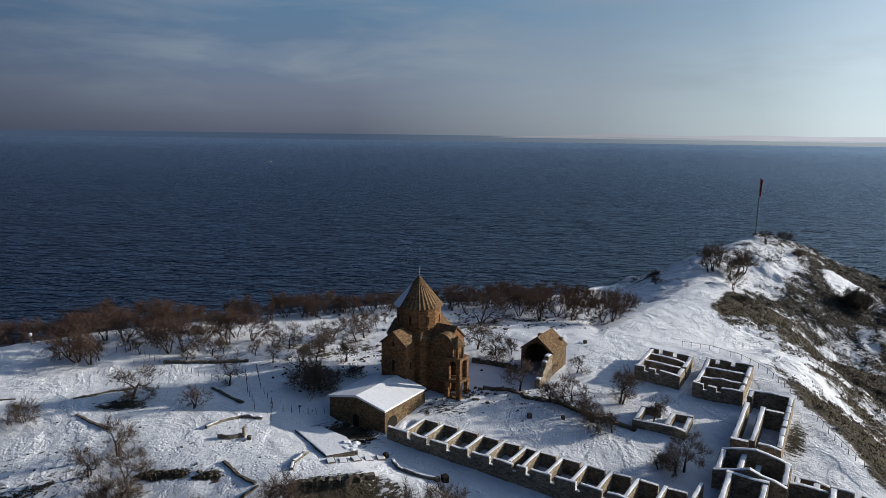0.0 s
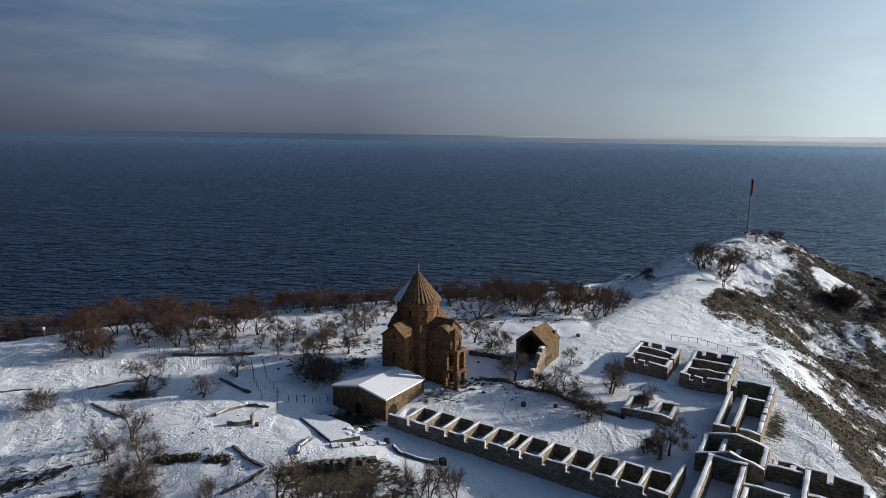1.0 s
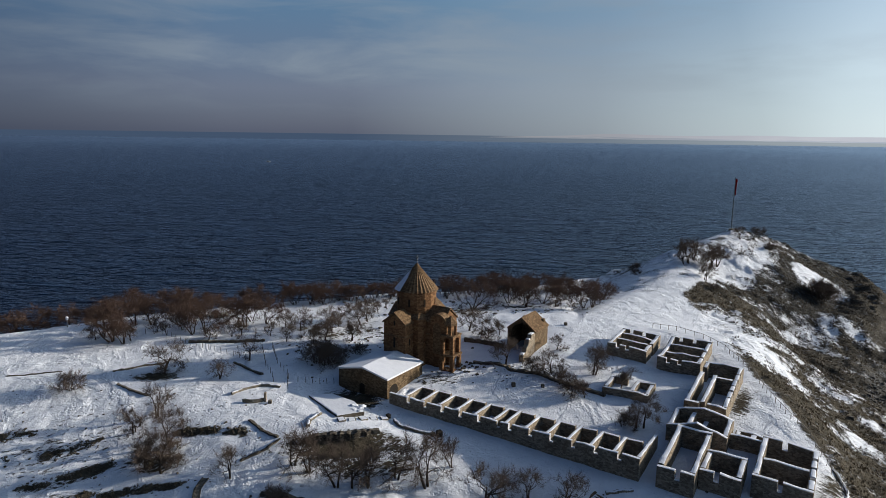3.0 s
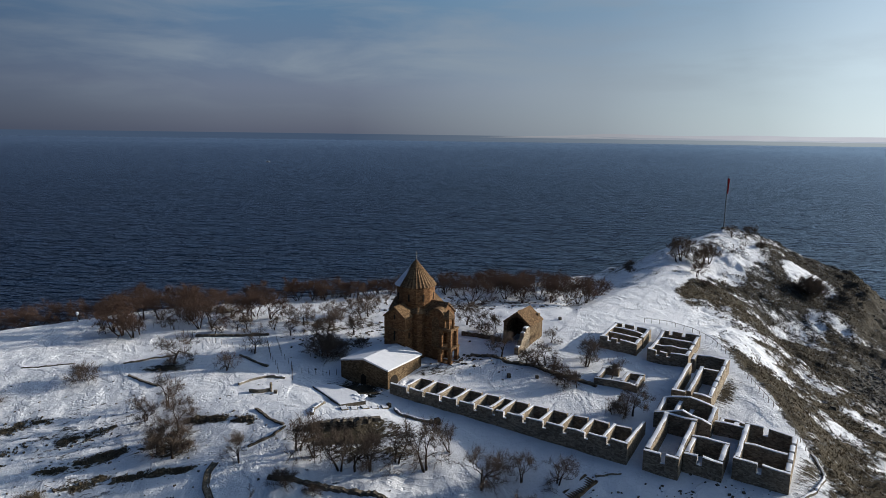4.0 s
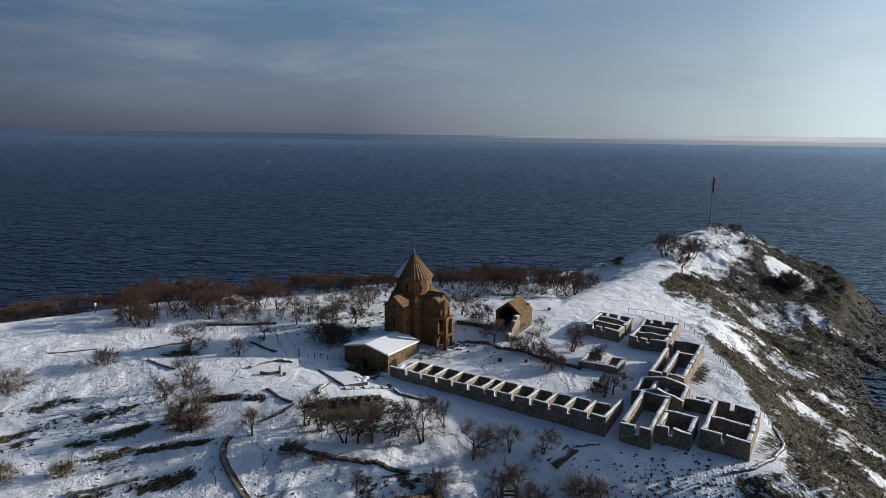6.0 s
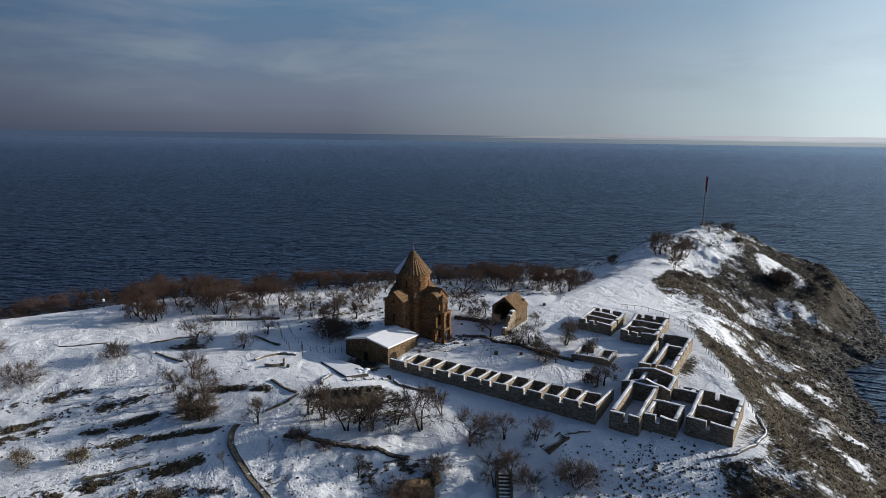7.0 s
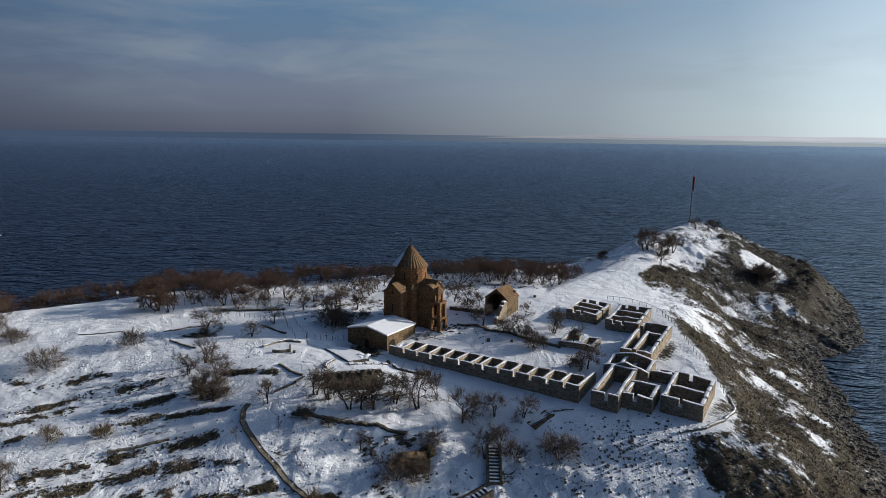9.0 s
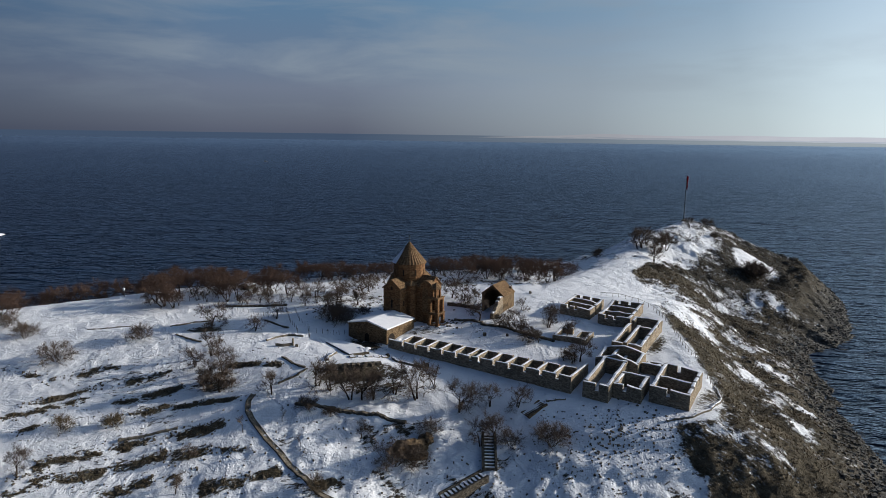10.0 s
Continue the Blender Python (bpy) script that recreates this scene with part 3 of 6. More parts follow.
def build_ground():
    gx = np.concatenate([np.arange(-300, -108, 4.0), np.arange(-108, 96, 0.5), np.arange(96, 168, 0.7), np.arange(168, 200, 4.0)])
    gy = np.concatenate([np.arange(-150, -72, 3.0), np.arange(-72, 30, 0.45), np.arange(30, 130, 0.8), np.arange(130, 170, 4.0)])
    X, Y = np.meshgrid(gx, gy)
    Z = land(X, Y)
    d = coast_distance(X, Y)
    ris, lift = terrace(X, Y)
    off = X - flank_edge(Y)
    flank = step(-1.5, 1.2, off + 2.5 * fractal(X, Y, 6, 3, 77))
    rocks = step(15, 3, d) * step(30, 60, X)
    # strata run along the slope
    p, q = 0.55 * X + 0.83 * Y, 0.83 * X - 0.55 * Y
    strata = fractal(p, q / 1.9, 3.6, 5, 61, 0.8)
    broad = fractal(p, q / 2.0, 22.0, 3, 62)
    Z = Z + lift + (0.35 + 0.6 * flank) * fractal(X, Y, 6, 5, 3, 0.6) * step(-6, 4, d)
    front = step(4, 14, brow(X) - Y) * step(-34, -10, X)
    Z = Z + rocks * 1.6 * fractal(X, Y, 3.2, 4, 9, 0.7) + flank * 1.3 * strata + flank * (1.2 + 1.4 * step(112, 126, X)) * fractal(X, Y, 3.0, 3, 17, 0.7)
    Z = Z + front * (1 - flank) * 1.7 * fractal(X, Y, 4.0, 4, 19, 0.66)
    Z = Z + 0.30 * fractal(X, Y, 2.6, 3, 40, 0.65) + 1.7 * fractal(X, Y, 8, 5, 70, 0.6) * step(46, 70, Y) * step(50, 66, X) * step(0, 12, d)
    Z = Z + 0.9 * np.tanh((Y + 32.6 - 0.16 * (X + 9)) / 0.6) * bump_at(X, Y, -9.2, -32.4, 6.5, 3.6, 0.16)      # the bank below the platform
    west = step(-26, -44, X) * step(20, 4, Y)
    Z = Z + west * (0.28 * fractal(X, Y, 7, 4, 101, 0.6) + 0.22 * fractal(X, Y, 2.2, 3, 102, 0.6))      # lumpy old fields under the snow
    # how thin the snow lies
    bare = 0.06 + (0.13 + 0.14 * step(-14, -30, Y) + 0.45 * fractal(X / 1.6, Y, 3.5, 5, 120, 0.7)) * step(-30, -46, X) * step(12, -4, Y) + 0.12 * step(40, 60, X) * step(16, 30, Y) + 0.30 * fractal(X, Y, 9, 4, 2)
    hill = step(40, 62, Y)
    melt = 0.82 + 0.14 * step(4, -12, Y) - 0.42 * hill * step(16, 2, off) + 0.22 * step(22, 40, off)
    for cx, cy, sx, sy, turn, amount in LINGERS:             # where snow lies on between the tufts
        melt = melt - amount * bump_at(X, Y, cx, cy, sx, sy, turn)
    for cx, cy, sx, sy, turn, amount in BROWNS:
        melt = melt + amount * bump_at(X, Y, cx, cy, sx, sy, turn)
    fl = np.clip(melt + 0.8 * strata + 1.5 * fractal(X, Y, 3.0, 4, 66, 0.75) + 0.8 * broad, 0, 1)
    bare = bare * (1 - flank) + fl * flank
    knoll = step(70, 84, Y) * step(52, 64, X)
    bare = np.maximum(bare, knoll * np.clip(0.52 + 1.6 * fractal(X, Y, 5, 5, 71, 0.65), 0, 0.95))
    shoulder = step(30, 48, Y) * step(44, 56, X) * (1 - flank)
    bare = np.maximum(bare, shoulder * np.clip(0.24 + 1.1 * fractal(X, Y, 5, 5, 73, 0.65), 0, 0.7))
    patch = bump_at(X, Y, 121.5, 78, 4.8, 6.2) * 2.8 + 1.6 * fractal(X, Y, 5, 3, 88)
    bare = bare - np.clip(patch - 0.5, 0, 1)
    bare = np.maximum(bare, ris * np.clip(0.72 + 2.6 * fractal((0.91 * X + 0.41 * Y) / 2.2, 0.91 * Y - 0.41 * X, 2.4, 4, 55, 0.8), 0, 1))
    bare = np.maximum(bare, 0.56 * bump_at(X, Y, 51, -56.5, 5.5, 3.2, 0.35) + 0.8 * fractal(X, Y, 4, 4, 33) * bump_at(X, Y, 51, -56.5, 8, 5))
    bare = np.maximum(bare, front * np.clip(0.36 + 0.10 * step(14, 26, X) + 1.4 * fractal(X, Y, 5, 5, 90, 0.66), 0, 0.85) * (1 - flank))
    orchard = np.maximum(bump_at(X, Y, -20, 14, 18, 9), bump_at(X, Y, 18, 32, 26, 9))
    bare = np.maximum(bare, np.clip(orchard * (0.44 + 1.3 * fractal(X, Y, 3.5, 4, 140, 0.65)), 0, 0.8))          # thin snow under the fruit trees
    shore = step(20, 8, d) * step(-10, 10, -X)
    bare = np.maximum(bare, shore * 0.7)
    bare = np.maximum(bare, rocks * 0.97)
    bare = np.maximum(bare, 0.9 * bump_at(X, Y, -46.2, -10.8, 3.6, 1.9))     # hollow under the leaning tree
    bare = np.maximum(bare, 0.72 * bump_at(X, Y, -36.5, -35.0, 5.0, 2.2))    # litter under the clump of trees
    bare = np.maximum(bare, 0.62 * bump_at(X, Y, 4.5, -10.5, 4.5, 3.0))     # trodden earth beside the church
    bare = np.maximum(bare, 0.95 * bump_at(X, Y, -9.6, -16.4, 4.6, 2.6, ROT))      # swept ground before the hall's door
    bare = np.maximum(bare, 0.62 * bump_at(X, Y, -7, -37, 8.5, 2.6) + 0.7 * fractal(X, Y, 4, 4, 37) * bump_at(X, Y, -6, -37, 12, 5))   # among the front trees
    bare = np.maximum(bare, 1.0 * bump_at(X, Y, -9.0, -33.3, 7.0, 2.2, 0.14))      # the earth bank below the platform
    bare = np.maximum(bare, 0.80 * bump_at(X, Y, 53.6, -22.0, 1.4, 5.0, -0.56))   # lee of the hall
    bare = np.maximum(bare, 0.78 * bump_at(X, Y, 56.8, -43.5, 1.5, 5.0, -0.6))    # paved walk round the outermost house
    rock = np.clip(0.9 * hill * flank * step(48, 34, off) * step(-0.22, -0.04, broad) + 0.5 * flank * step(12, 26, off) * step(0, 16, Y), 0, 1)
    frost = 0.9 * step(12, 2, d + 7 * fractal(X, Y, 9, 4, 35)) * step(30, 60, X)
    FINE.update(x=gx.tolist(), y=gy.tolist(), z=Z, bare=bare)
    rows, cols = X.shape
    idx = np.arange(rows * cols).reshape(rows, cols)
    quads = np.stack([idx[:-1, :-1], idx[:-1, 1:], idx[1:, 1:], idx[1:, :-1]], -1).reshape(-1, 4)
    me = bpy.data.meshes.new("ground")
    me.from_pydata(np.stack([X, Y, Z], -1).reshape(-1, 3).tolist(), [], quads.tolist())
    for name, val in (("bare", bare), ("rock", rock), ("frost", frost)):
        me.attributes.new(name, "FLOAT", "POINT").data.foreach_set("value", np.clip(val, 0, 1).astype(np.float32).ravel())
    me.polygons.foreach_set("use_smooth", np.ones(len(quads), bool))
    me.materials.append(GROUND)
    return tagged(new("ground", me), "snow-covered island ground with bare brown slopes", "ground", kind="structure")


build_ground()


def build_water():
    bm = bmesh.new()
    bmesh.ops.create_grid(bm, x_segments=20, y_segments=20, size=9000)
    for v in bm.verts:
        v.co.z = LAKE
    me = mesh_of("water", bm, WATER)
    tagged(new("water", me), "dark blue rippled lake water", "water", kind="structure")


build_water()


# ------------------------------------------------------------------ church
def church():
    base = 0.9
    c = thing("church", pose(0, 0, base, 0, 0, -31), "reddish-brown sandstone cross-domed church with a conical roof", "church")
    H, RIDGE, DRUM, CONE, APEX = 8.7, 10.7, 10.0, 14.0, 19.1
    # arms: gabled blocks
    def arm(x0, x1, y0, y1, along, H=H, RIDGE=RIDGE):
        w = bmesh.new()
        if along == "y":
            m = (x0 + x1) / 2
            extrude_profile(w, [(x0, -2), (x1, -2), (x1, H), (m, RIDGE - 0.25), (x0, H)], "y", y0, y1)
        else:
            m = (y0 + y1) / 2
            extrude_profile(w, [(y0, -2), (y1, -2), (y1, H), (m, RIDGE - 0.25), (y0, H)], "x", x0, x1)
        part("arm_wall", finish(w), CHURCH, c)
        r = bmesh.new()
        e = 0.22
        if along == "y":
            pts = [(x0 - e, H - 0.12), (m, RIDGE - 0.05), (x1 + e, H - 0.12), (x1 + e, H + 0.14), (m, RIDGE + 0.24), (x0 - e, H + 0.14)]
            extrude_profile(r, pts, "y", y0 - e, y1)
        else:
            pts = [(y0 - e, H - 0.12), (m, RIDGE - 0.05), (y1 + e, H - 0.12), (y1 + e, H + 0.14), (m, RIDGE + 0.24), (y0 - e, H + 0.14)]
            extrude_profile(r, pts, "x", x0, x1 + e if x1 > 0 else x1)
        part("arm_roof", finish(r), CHURCH_ROOF, c, "stone-slab gable roof")
    arm(-2.7, 2.1, -7.0, 0, "y")
    arm(-2.5, 2.5, 0, 7.2, "y")
    arm(0, 7.4, -2.6, 2.6, "x", 8.9, 11.1)
    arm(-4.9, 0, -2.3, 2.3, "x")
    # corner niches
    for sx in (-1, 1):
        for sy in (-1, 1):
            b = bmesh.new()
            pts = [(sx * 0.5, sy * 0.5), (sx * 3.8, sy * 0.5), (sx * 3.8, sy * 3.6), (sx * 3.2, sy * 4.4), (sx * 0.5, sy * 4.4)]
            if sx * sy < 0:
                pts = pts[::-1]
            prism(b, pts, -2, H + 0.6)
            part("corner_wall", finish(b), CHURCH, c)
            b = bmesh.new()
            lo = [b.verts.new((x * 1.03, y * 1.03, H + 0.62)) for x, y in pts]
            top = b.verts.new((sx * 1.5, sy * 1.5, DRUM + 0.9))
            b.faces.new(lo[::-1])
            for i in range(5):
                b.faces.new((lo[i], lo[(i + 1) % 5], top))
            part("corner_roof", finish(b), CHURCH_ROOF, c, "sloping stone corner roof")
    # round-headed gable over the south arm's flank, with a sunk blind arch
    hood = [(4.9, 6.0), (8.3, 6.0), (8.3, 8.8)] + [(6.6 + 1.7 * math.cos(math.pi * i / 10), 8.8 + 1.6 * math.sin(math.pi * i / 10)) for i in range(1, 10)] + [(4.9, 8.8)]
    b = bmesh.new()
    extrude_profile(b, hood, "y", -2.95, -1.2)
    part("arched_gable", finish(b), CHURCH, c, "round-headed stone gable")
    b = bmesh.new()
    for i in range(12):
        a, e = math.pi * i / 12, math.pi * (i + 1) / 12
        q = [(6.6 + r * math.cos(w), 8.8 + r * math.sin(w)) for r, w in ((1.5, a), (1.86, a), (1.86, e), (1.5, e))]
        extrude_profile(b, q, "y", -3.1, -1.1)
    part("arch_moulding", finish(b), CHURCH_ROOF, c, "worn stone arch moulding")
    b = bmesh.new()
    sunk = [(5.6, 3.0), (7.2, 3.0), (7.2, 8.0)] + [(6.4 + 0.8 * math.cos(math.pi * i / 8), 8.0 + 0.95 * math.sin(math.pi * i / 8)) for i in range(1, 8)] + [(5.6, 8.0)]
    extrude_profile(b, sunk, "y", -2.99, -2.5)
    part("blind_arch", finish(b), CHURCH_ROOF, c, "sunk blind arch")
    # drum and cone
    K, R = 16, 3.75
    ring = [(R * math.cos(2 * math.pi * (i + 0.5) / K), R * math.sin(2 * math.pi * (i + 0.5) / K)) for i in range(K)]
    b = bmesh.new()
    prism(b, ring, H - 1, CONE)
    prism(b, [(x * 1.035, y * 1.035) for x, y in ring], DRUM + 0.7, DRUM + 0.95)
    prism(b, [(x * 1.045, y * 1.045) for x, y in ring], CONE - 0.35, CONE)
    drum = part("drum", finish(b), CHURCH, c)
    for i in range(8):
        a = 2 * math.pi * (i + 0.25) / 8
        b = bmesh.new()
        prism(b, [(R * 1.0 - 0.22, -0.18), (R * 1.0 + 0.03, -0.18), (R * 1.0 + 0.03, 0.18), (R * 1.0 - 0.22, 0.18)], DRUM + 1.3, DRUM + 2.7)
        bmesh.ops.rotate(b, verts=b.verts, cent=(0, 0, 0), matrix=Matrix.Rotation(a, 3, "Z"))
        part("drum_window", finish(b), SHADOWED, drum, "narrow dark window slit")
    b = bmesh.new()
    F = 32
    apex = b.verts.new((0, 0, APEX))
    lo = []
    for i in range(F * 2):
        a = math.pi * i / F
        r = (R + 0.42) * (1.0 if i % 2 == 0 else 0.955)
        lo.append(b.verts.new((r * math.cos(a), r * math.sin(a), CONE + 0.02)))
    for i in range(F * 2):
        b.faces.new((lo[i], lo[(i + 1) % (F * 2)], apex))
    b.faces.new(lo[::-1])
    cone = part("conical_roof", finish(b), CHURCH_ROOF, c, "ribbed conical stone roof")
    b = bmesh.new()
    a0, a1 = radians(165), radians(254)
    seg = 10
    top = b.verts.new((0.25 * math.cos(radians(190)), 0.25 * math.sin(radians(190)), APEX - 0.35))
    lo = [b.verts.new(((R + 0.50) * math.cos(a0 + (a1 - a0) * i / seg), (R + 0.50) * math.sin(a0 + (a1 - a0) * i / seg), CONE + 0.10)) for i in range(seg + 1)]
    for i in range(seg):
        b.faces.new((lo[i], lo[i + 1], top))
    part("snow_patch", b, SNOW, cone, "snow lying on the shaded side of the cone")
    b = bmesh.new()
    box(b, -0.05, 0.05, -0.05, 0.05, APEX - 0.2, APEX + 1.5)
    box(b, -0.28, 0.28, -0.04, 0.04, APEX + 0.95, APEX + 1.05)
    part("cross", b, STEEL, c, "dark metal cross")
    # string course and small windows
    for x0, x1, y0, y1 in ((-2.78, 2.18, -7.08, -4.3), (2.5, 7.5, -2.68, 2.68)):
        b = bmesh.new()
        box(b, x0, x1, y0, y1, 6.3, 6.55)
        part("string_course", b, CHURCH_ROOF, c, "carved stone band")
    for x, y, z, w, h, face in ((-0.3, -7.0, 4.2, 0.42, 1.9, "y"), (-0.3, -7.0, 8.4, 0.35, 0.8, "y"), (2.1, -5.6, 4.6, 0.35, 1.2, "x"), (4.4, -1.6, 5.0, 0.35, 1.3, "x"), (7.4, 1.6, 4.4, 0.4, 1.4, "x")):
        b = bmesh.new()
        if face == "y":
            box(b, x - w / 2, x + w / 2, y - 0.04, y + 0.3, z, z + h)
        else:
            box(b, x - 0.3, x + 0.04, y - w / 2, y + w / 2, z, z + h)
        part("window", b, SHADOWED, c, "narrow dark window slit")
    # bell tower on the south arm
    X0, X1, Y0, Y1 = 7.3, 10.2, -3.5, -0.3
    bt = bmesh.new()
    box(bt, X0, X1, Y0, Y1, -2, 0.4)
    tower = part("bell_tower", bevelled(bt, 0.06), CHURCH, c, "two-storey arcaded stone bell tower")
    for lvl, (z0, z1) in enumerate(((0.4, 3.4), (3.4, 7.0))):
        e = 0.0 if lvl == 0 else 0.12
        for x0, x1, y0, y1 in ((X0 + e, X0 + e + 0.7, Y0 + e, Y0 + e + 0.7), (X1 - e - 0.7, X1 - e, Y0 + e, Y0 + e + 0.7), (X0 + e, X0 + e + 0.7, Y1 - e - 0.7, Y1 - e), (X1 - e - 0.7, X1 - e, Y1 - e - 0.7, Y1 - e)):
            b = bmesh.new()
            box(b, x0, x1, y0, y1, z0, z1 - 0.34)
            part("pillar", bevelled(b, 0.04), CHURCH, tower)
        b = bmesh.new()
        box(b, X0 + e - 0.1, X1 - e + 0.1, Y0 + e - 0.1, Y1 - e + 0.1, z1 - 0.35, z1)
        part("cornice", bevelled(b, 0.05), CHURCH_ROOF, tower)
        for face in range(4):
            ar = bmesh.new()
            lo, hi = (X0 + 0.7, X1 - 0.7) if face < 2 else (Y0 + 0.7, Y1 - 0.7)
            m, r, zt = (lo + hi) / 2, (hi - lo) / 2, z1 - 0.35
            pts = [(lo, zt), (lo, zt - 0.85)] + [(m - r * math.cos(math.pi * i / 8), zt - 0.85 + min(r, 0.72) * math.sin(math.pi * i / 8)) for i in range(1, 8)] + [(hi, zt - 0.85), (hi, zt)]
            a0 = ((Y0 + 0.16, Y0 + 0.5), (Y1 - 0.5, Y1 - 0.16), (X1 - 0.5, X1 - 0.16), (X0 + 0.16, X0 + 0.5))[face]
            extrude_profile(ar, pts, "y" if face < 2 else "x", *a0)
            part("arch", finish(ar), CHURCH, tower)
    cx, cy = (X0 + X1) / 2, (Y0 + Y1) / 2
    for i in range(6):
        a = math.pi * i / 3
        b = bmesh.new()
        box(b, cx + 1.0 * math.cos(a) - 0.17, cx + 1.0 * math.cos(a) + 0.17, cy + 1.0 * math.sin(a) - 0.17, cy + 1.0 * math.sin(a) + 0.17, 7.0, 8.8)
        part("lantern_pillar", b, CHURCH, tower)
    la = bmesh.new()
    hexa = [(cx + 1.35 * math.cos(math.pi * i / 3), cy + 1.35 * math.sin(math.pi * i / 3)) for i in range(6)]
    base6 = [la.verts.new((x, y, 8.8)) for x, y in hexa]
    lo = [la.verts.new((x, y, 9.15)) for x, y in hexa]
    top = la.verts.new((cx, cy, 10.5))
    la.faces.new(base6[::-1])
    for i in range(6):
        la.faces.new((base6[i], base6[(i + 1) % 6], lo[(i + 1) % 6], lo[i]))
        la.faces.new((lo[i], lo[(i + 1) % 6], top))
    part("lantern_roof", finish(la), CHURCH_ROOF, tower, "small pointed stone lantern roof")
    return c


church()


def jamatun():
    """The low porch hall in front of the church."""
    u0, u1, v0, v1 = -4.9, 5.75, -17.2, -6.6
    j = thing("narthex_hall", pose(0, 0, 0, 0, 0, -32), "low brown stone hall with a snow-covered gable roof", "building")
    m, E, RG = (u0 + u1) / 2, 3.15, 4.25
    b = bmesh.new()
    extrude_profile(b, [(u0, -2), (u1, -2), (u1, E), (m, RG), (u0, E)], "y", v0, v1)
    part("wall", finish(b), JAMSTONE, j)
    b = bmesh.new()
    e = 0.15
    extrude_profile(b, [(u0 - e, E - 0.06), (m, RG - 0.02), (u1 + e, E - 0.06), (u1 + e, E + 0.22), (m, RG + 0.30), (u0 - e, E + 0.22)], "y", v0 - e, v1 + e)
    part("snow_roof", finish(b), SNOW, j, "thick even snow on the roof")
    b = bmesh.new()
    extrude_profile(b, [(-0.2, -0.5), (0.9, -0.5), (0.9, 1.2), (0.35, 1.6), (-0.2, 1.2)], "y", v0 - 0.03, v0 + 0.3)
    part("door", finish(b), SHADOWED, j, "dark arched doorway")
    b = bmesh.new()
    pts = [(-16.6, -0.5), (-14.2, -0.5), (-14.2, 0.9)] + [(-15.4 + 1.2 * math.cos(math.pi * i / 8), 0.9 + 1.0 * math.sin(math.pi * i / 8)) for i in range(1, 8)] + [(-16.6, 0.9)]
    extrude_profile(b, pts, "x", u1 - 0.3, u1 + 0.03)
    part("arch_recess", finish(b), SHADOWED, j, "arched panel painted dark as a shaded recess")
    return j


jamatun()


# ------------------------------------------------------------------ ruined monastery walls
def wall_run(parent, p, q, z_of, h, thick=0.75, gaps=(), snow=True, mat=None, rough=0.09, name="wall", gable=0.0, pitch=1.3, wob=0.0):
    """A ruined wall from p to q (plan, in the parent's axes), following the ground; gaps: (from, to, sill) along it.
    A sill of nought is a doorway and parts the wall in two; gable: how much the middle rises."""
    px, py = p
    L = math.hypot(q[0] - px, q[1] - py)
    dx, dy = (q[0] - px) / L, (q[1] - py) / L
    nx, ny = -dy * thick / 2, dx * thick / 2
    doors = sorted(g[:2] for g in gaps if g[2] <= 0.02)
    spans, t = [], 0.0
    for a, e in doors:
        if a - t > 0.3:
            spans.append((t, a))
        t = e
    if L - t > 0.3:
        spans.append((t, L))
    for s0, s1 in spans:
        marks = [(s0, None), (s1, None)]
        for a, e, sill in gaps:
            if sill > 0.02 and s0 < a and e < s1:
                marks += [(a, sill), (e, sill)]
        marks.sort(key=lambda m: m[0])
        st, low = [], None                       # stations: along, top above ground
        for (a, sa), (e, se) in zip(marks, marks[1:]):
            inside = sa is not None and se is not None and low is None
            k = max(1, int((e - a) / pitch))
            jit = 0.02 if inside else rough
            for i in range(k + 1):
                t = a + (e - a) * i / k
                top = sa if inside else h + gable * (1 - abs(2 * t / L - 1))
                st.append((t, top + random.uniform(-jit, jit)))
            low = True if inside else None
        b, s = bmesh.new(), bmesh.new()
        prev, prev_t = None, None
        first = last = None
        for t, top in st:
            x, y = px + dx * t, py + dy * t
            z = z_of(x, y)
            if wob:
                nx, ny = -dy * thick / 2 * random.uniform(1 - wob, 1 + wob), dx * thick / 2 * random.uniform(1 - wob, 1 + wob)
            same = prev is not None and abs(t - prev_t) < 1e-6
            lo = prev[:2] if same else [b.verts.new((x - nx, y - ny, z - 1.8)), b.verts.new((x + nx, y + ny, z - 1.8))]
            hi = [b.verts.new((x - nx, y - ny, z + top)), b.verts.new((x + nx, y + ny, z + top))]
            cur = [*lo, *hi]
            if prev is None:
                first = cur
            else:
                if not same:
                    b.faces.new((prev[0], lo[0], hi[0], prev[2]))
                    b.faces.new((lo[1], prev[1], prev[3], hi[1]))
                b.faces.new((prev[2], hi[0], hi[1], prev[3]))
            prev, prev_t = cur, t
        b.faces.new((first[1], first[0], first[2], first[3]))
        b.faces.new((prev[0], prev[1], prev[3], prev[2]))
        w = part(name, finish(b), mat or RUIN, parent)
        if not snow:
            s.free()
            continue
        nx, ny = -dy * thick / 2, dx * thick / 2
        prow, n = None, len(st)
        for i, (t, top) in enumerate(st):
            tt = min(max(t, st[0][0] + 0.02), st[-1][0] - 0.02)
            x, y = px + dx * tt, py + dy * tt
            z = z_of(x, y) + top
            d = 0.09 + random.uniform(-0.05, 0.05)
            if i in (0, n - 1):
                d = 0.03
            row = [s.verts.new((x + nx * k, y + ny * k, z + e)) for k, e in ((-random.uniform(0.6, 1.0), 0.005), (-0.55, d * 0.8), (0, d), (0.55, d * 0.8), (random.uniform(0.6, 1.0), 0.005))]
            if prow:
                for k in range(4):
                    s.faces.new((prow[k], row[k], row[k + 1], prow[k + 1]))
            prow = row
        part("snow_cap", finish(s), SNOW, w, "strip of snow on the wall top")


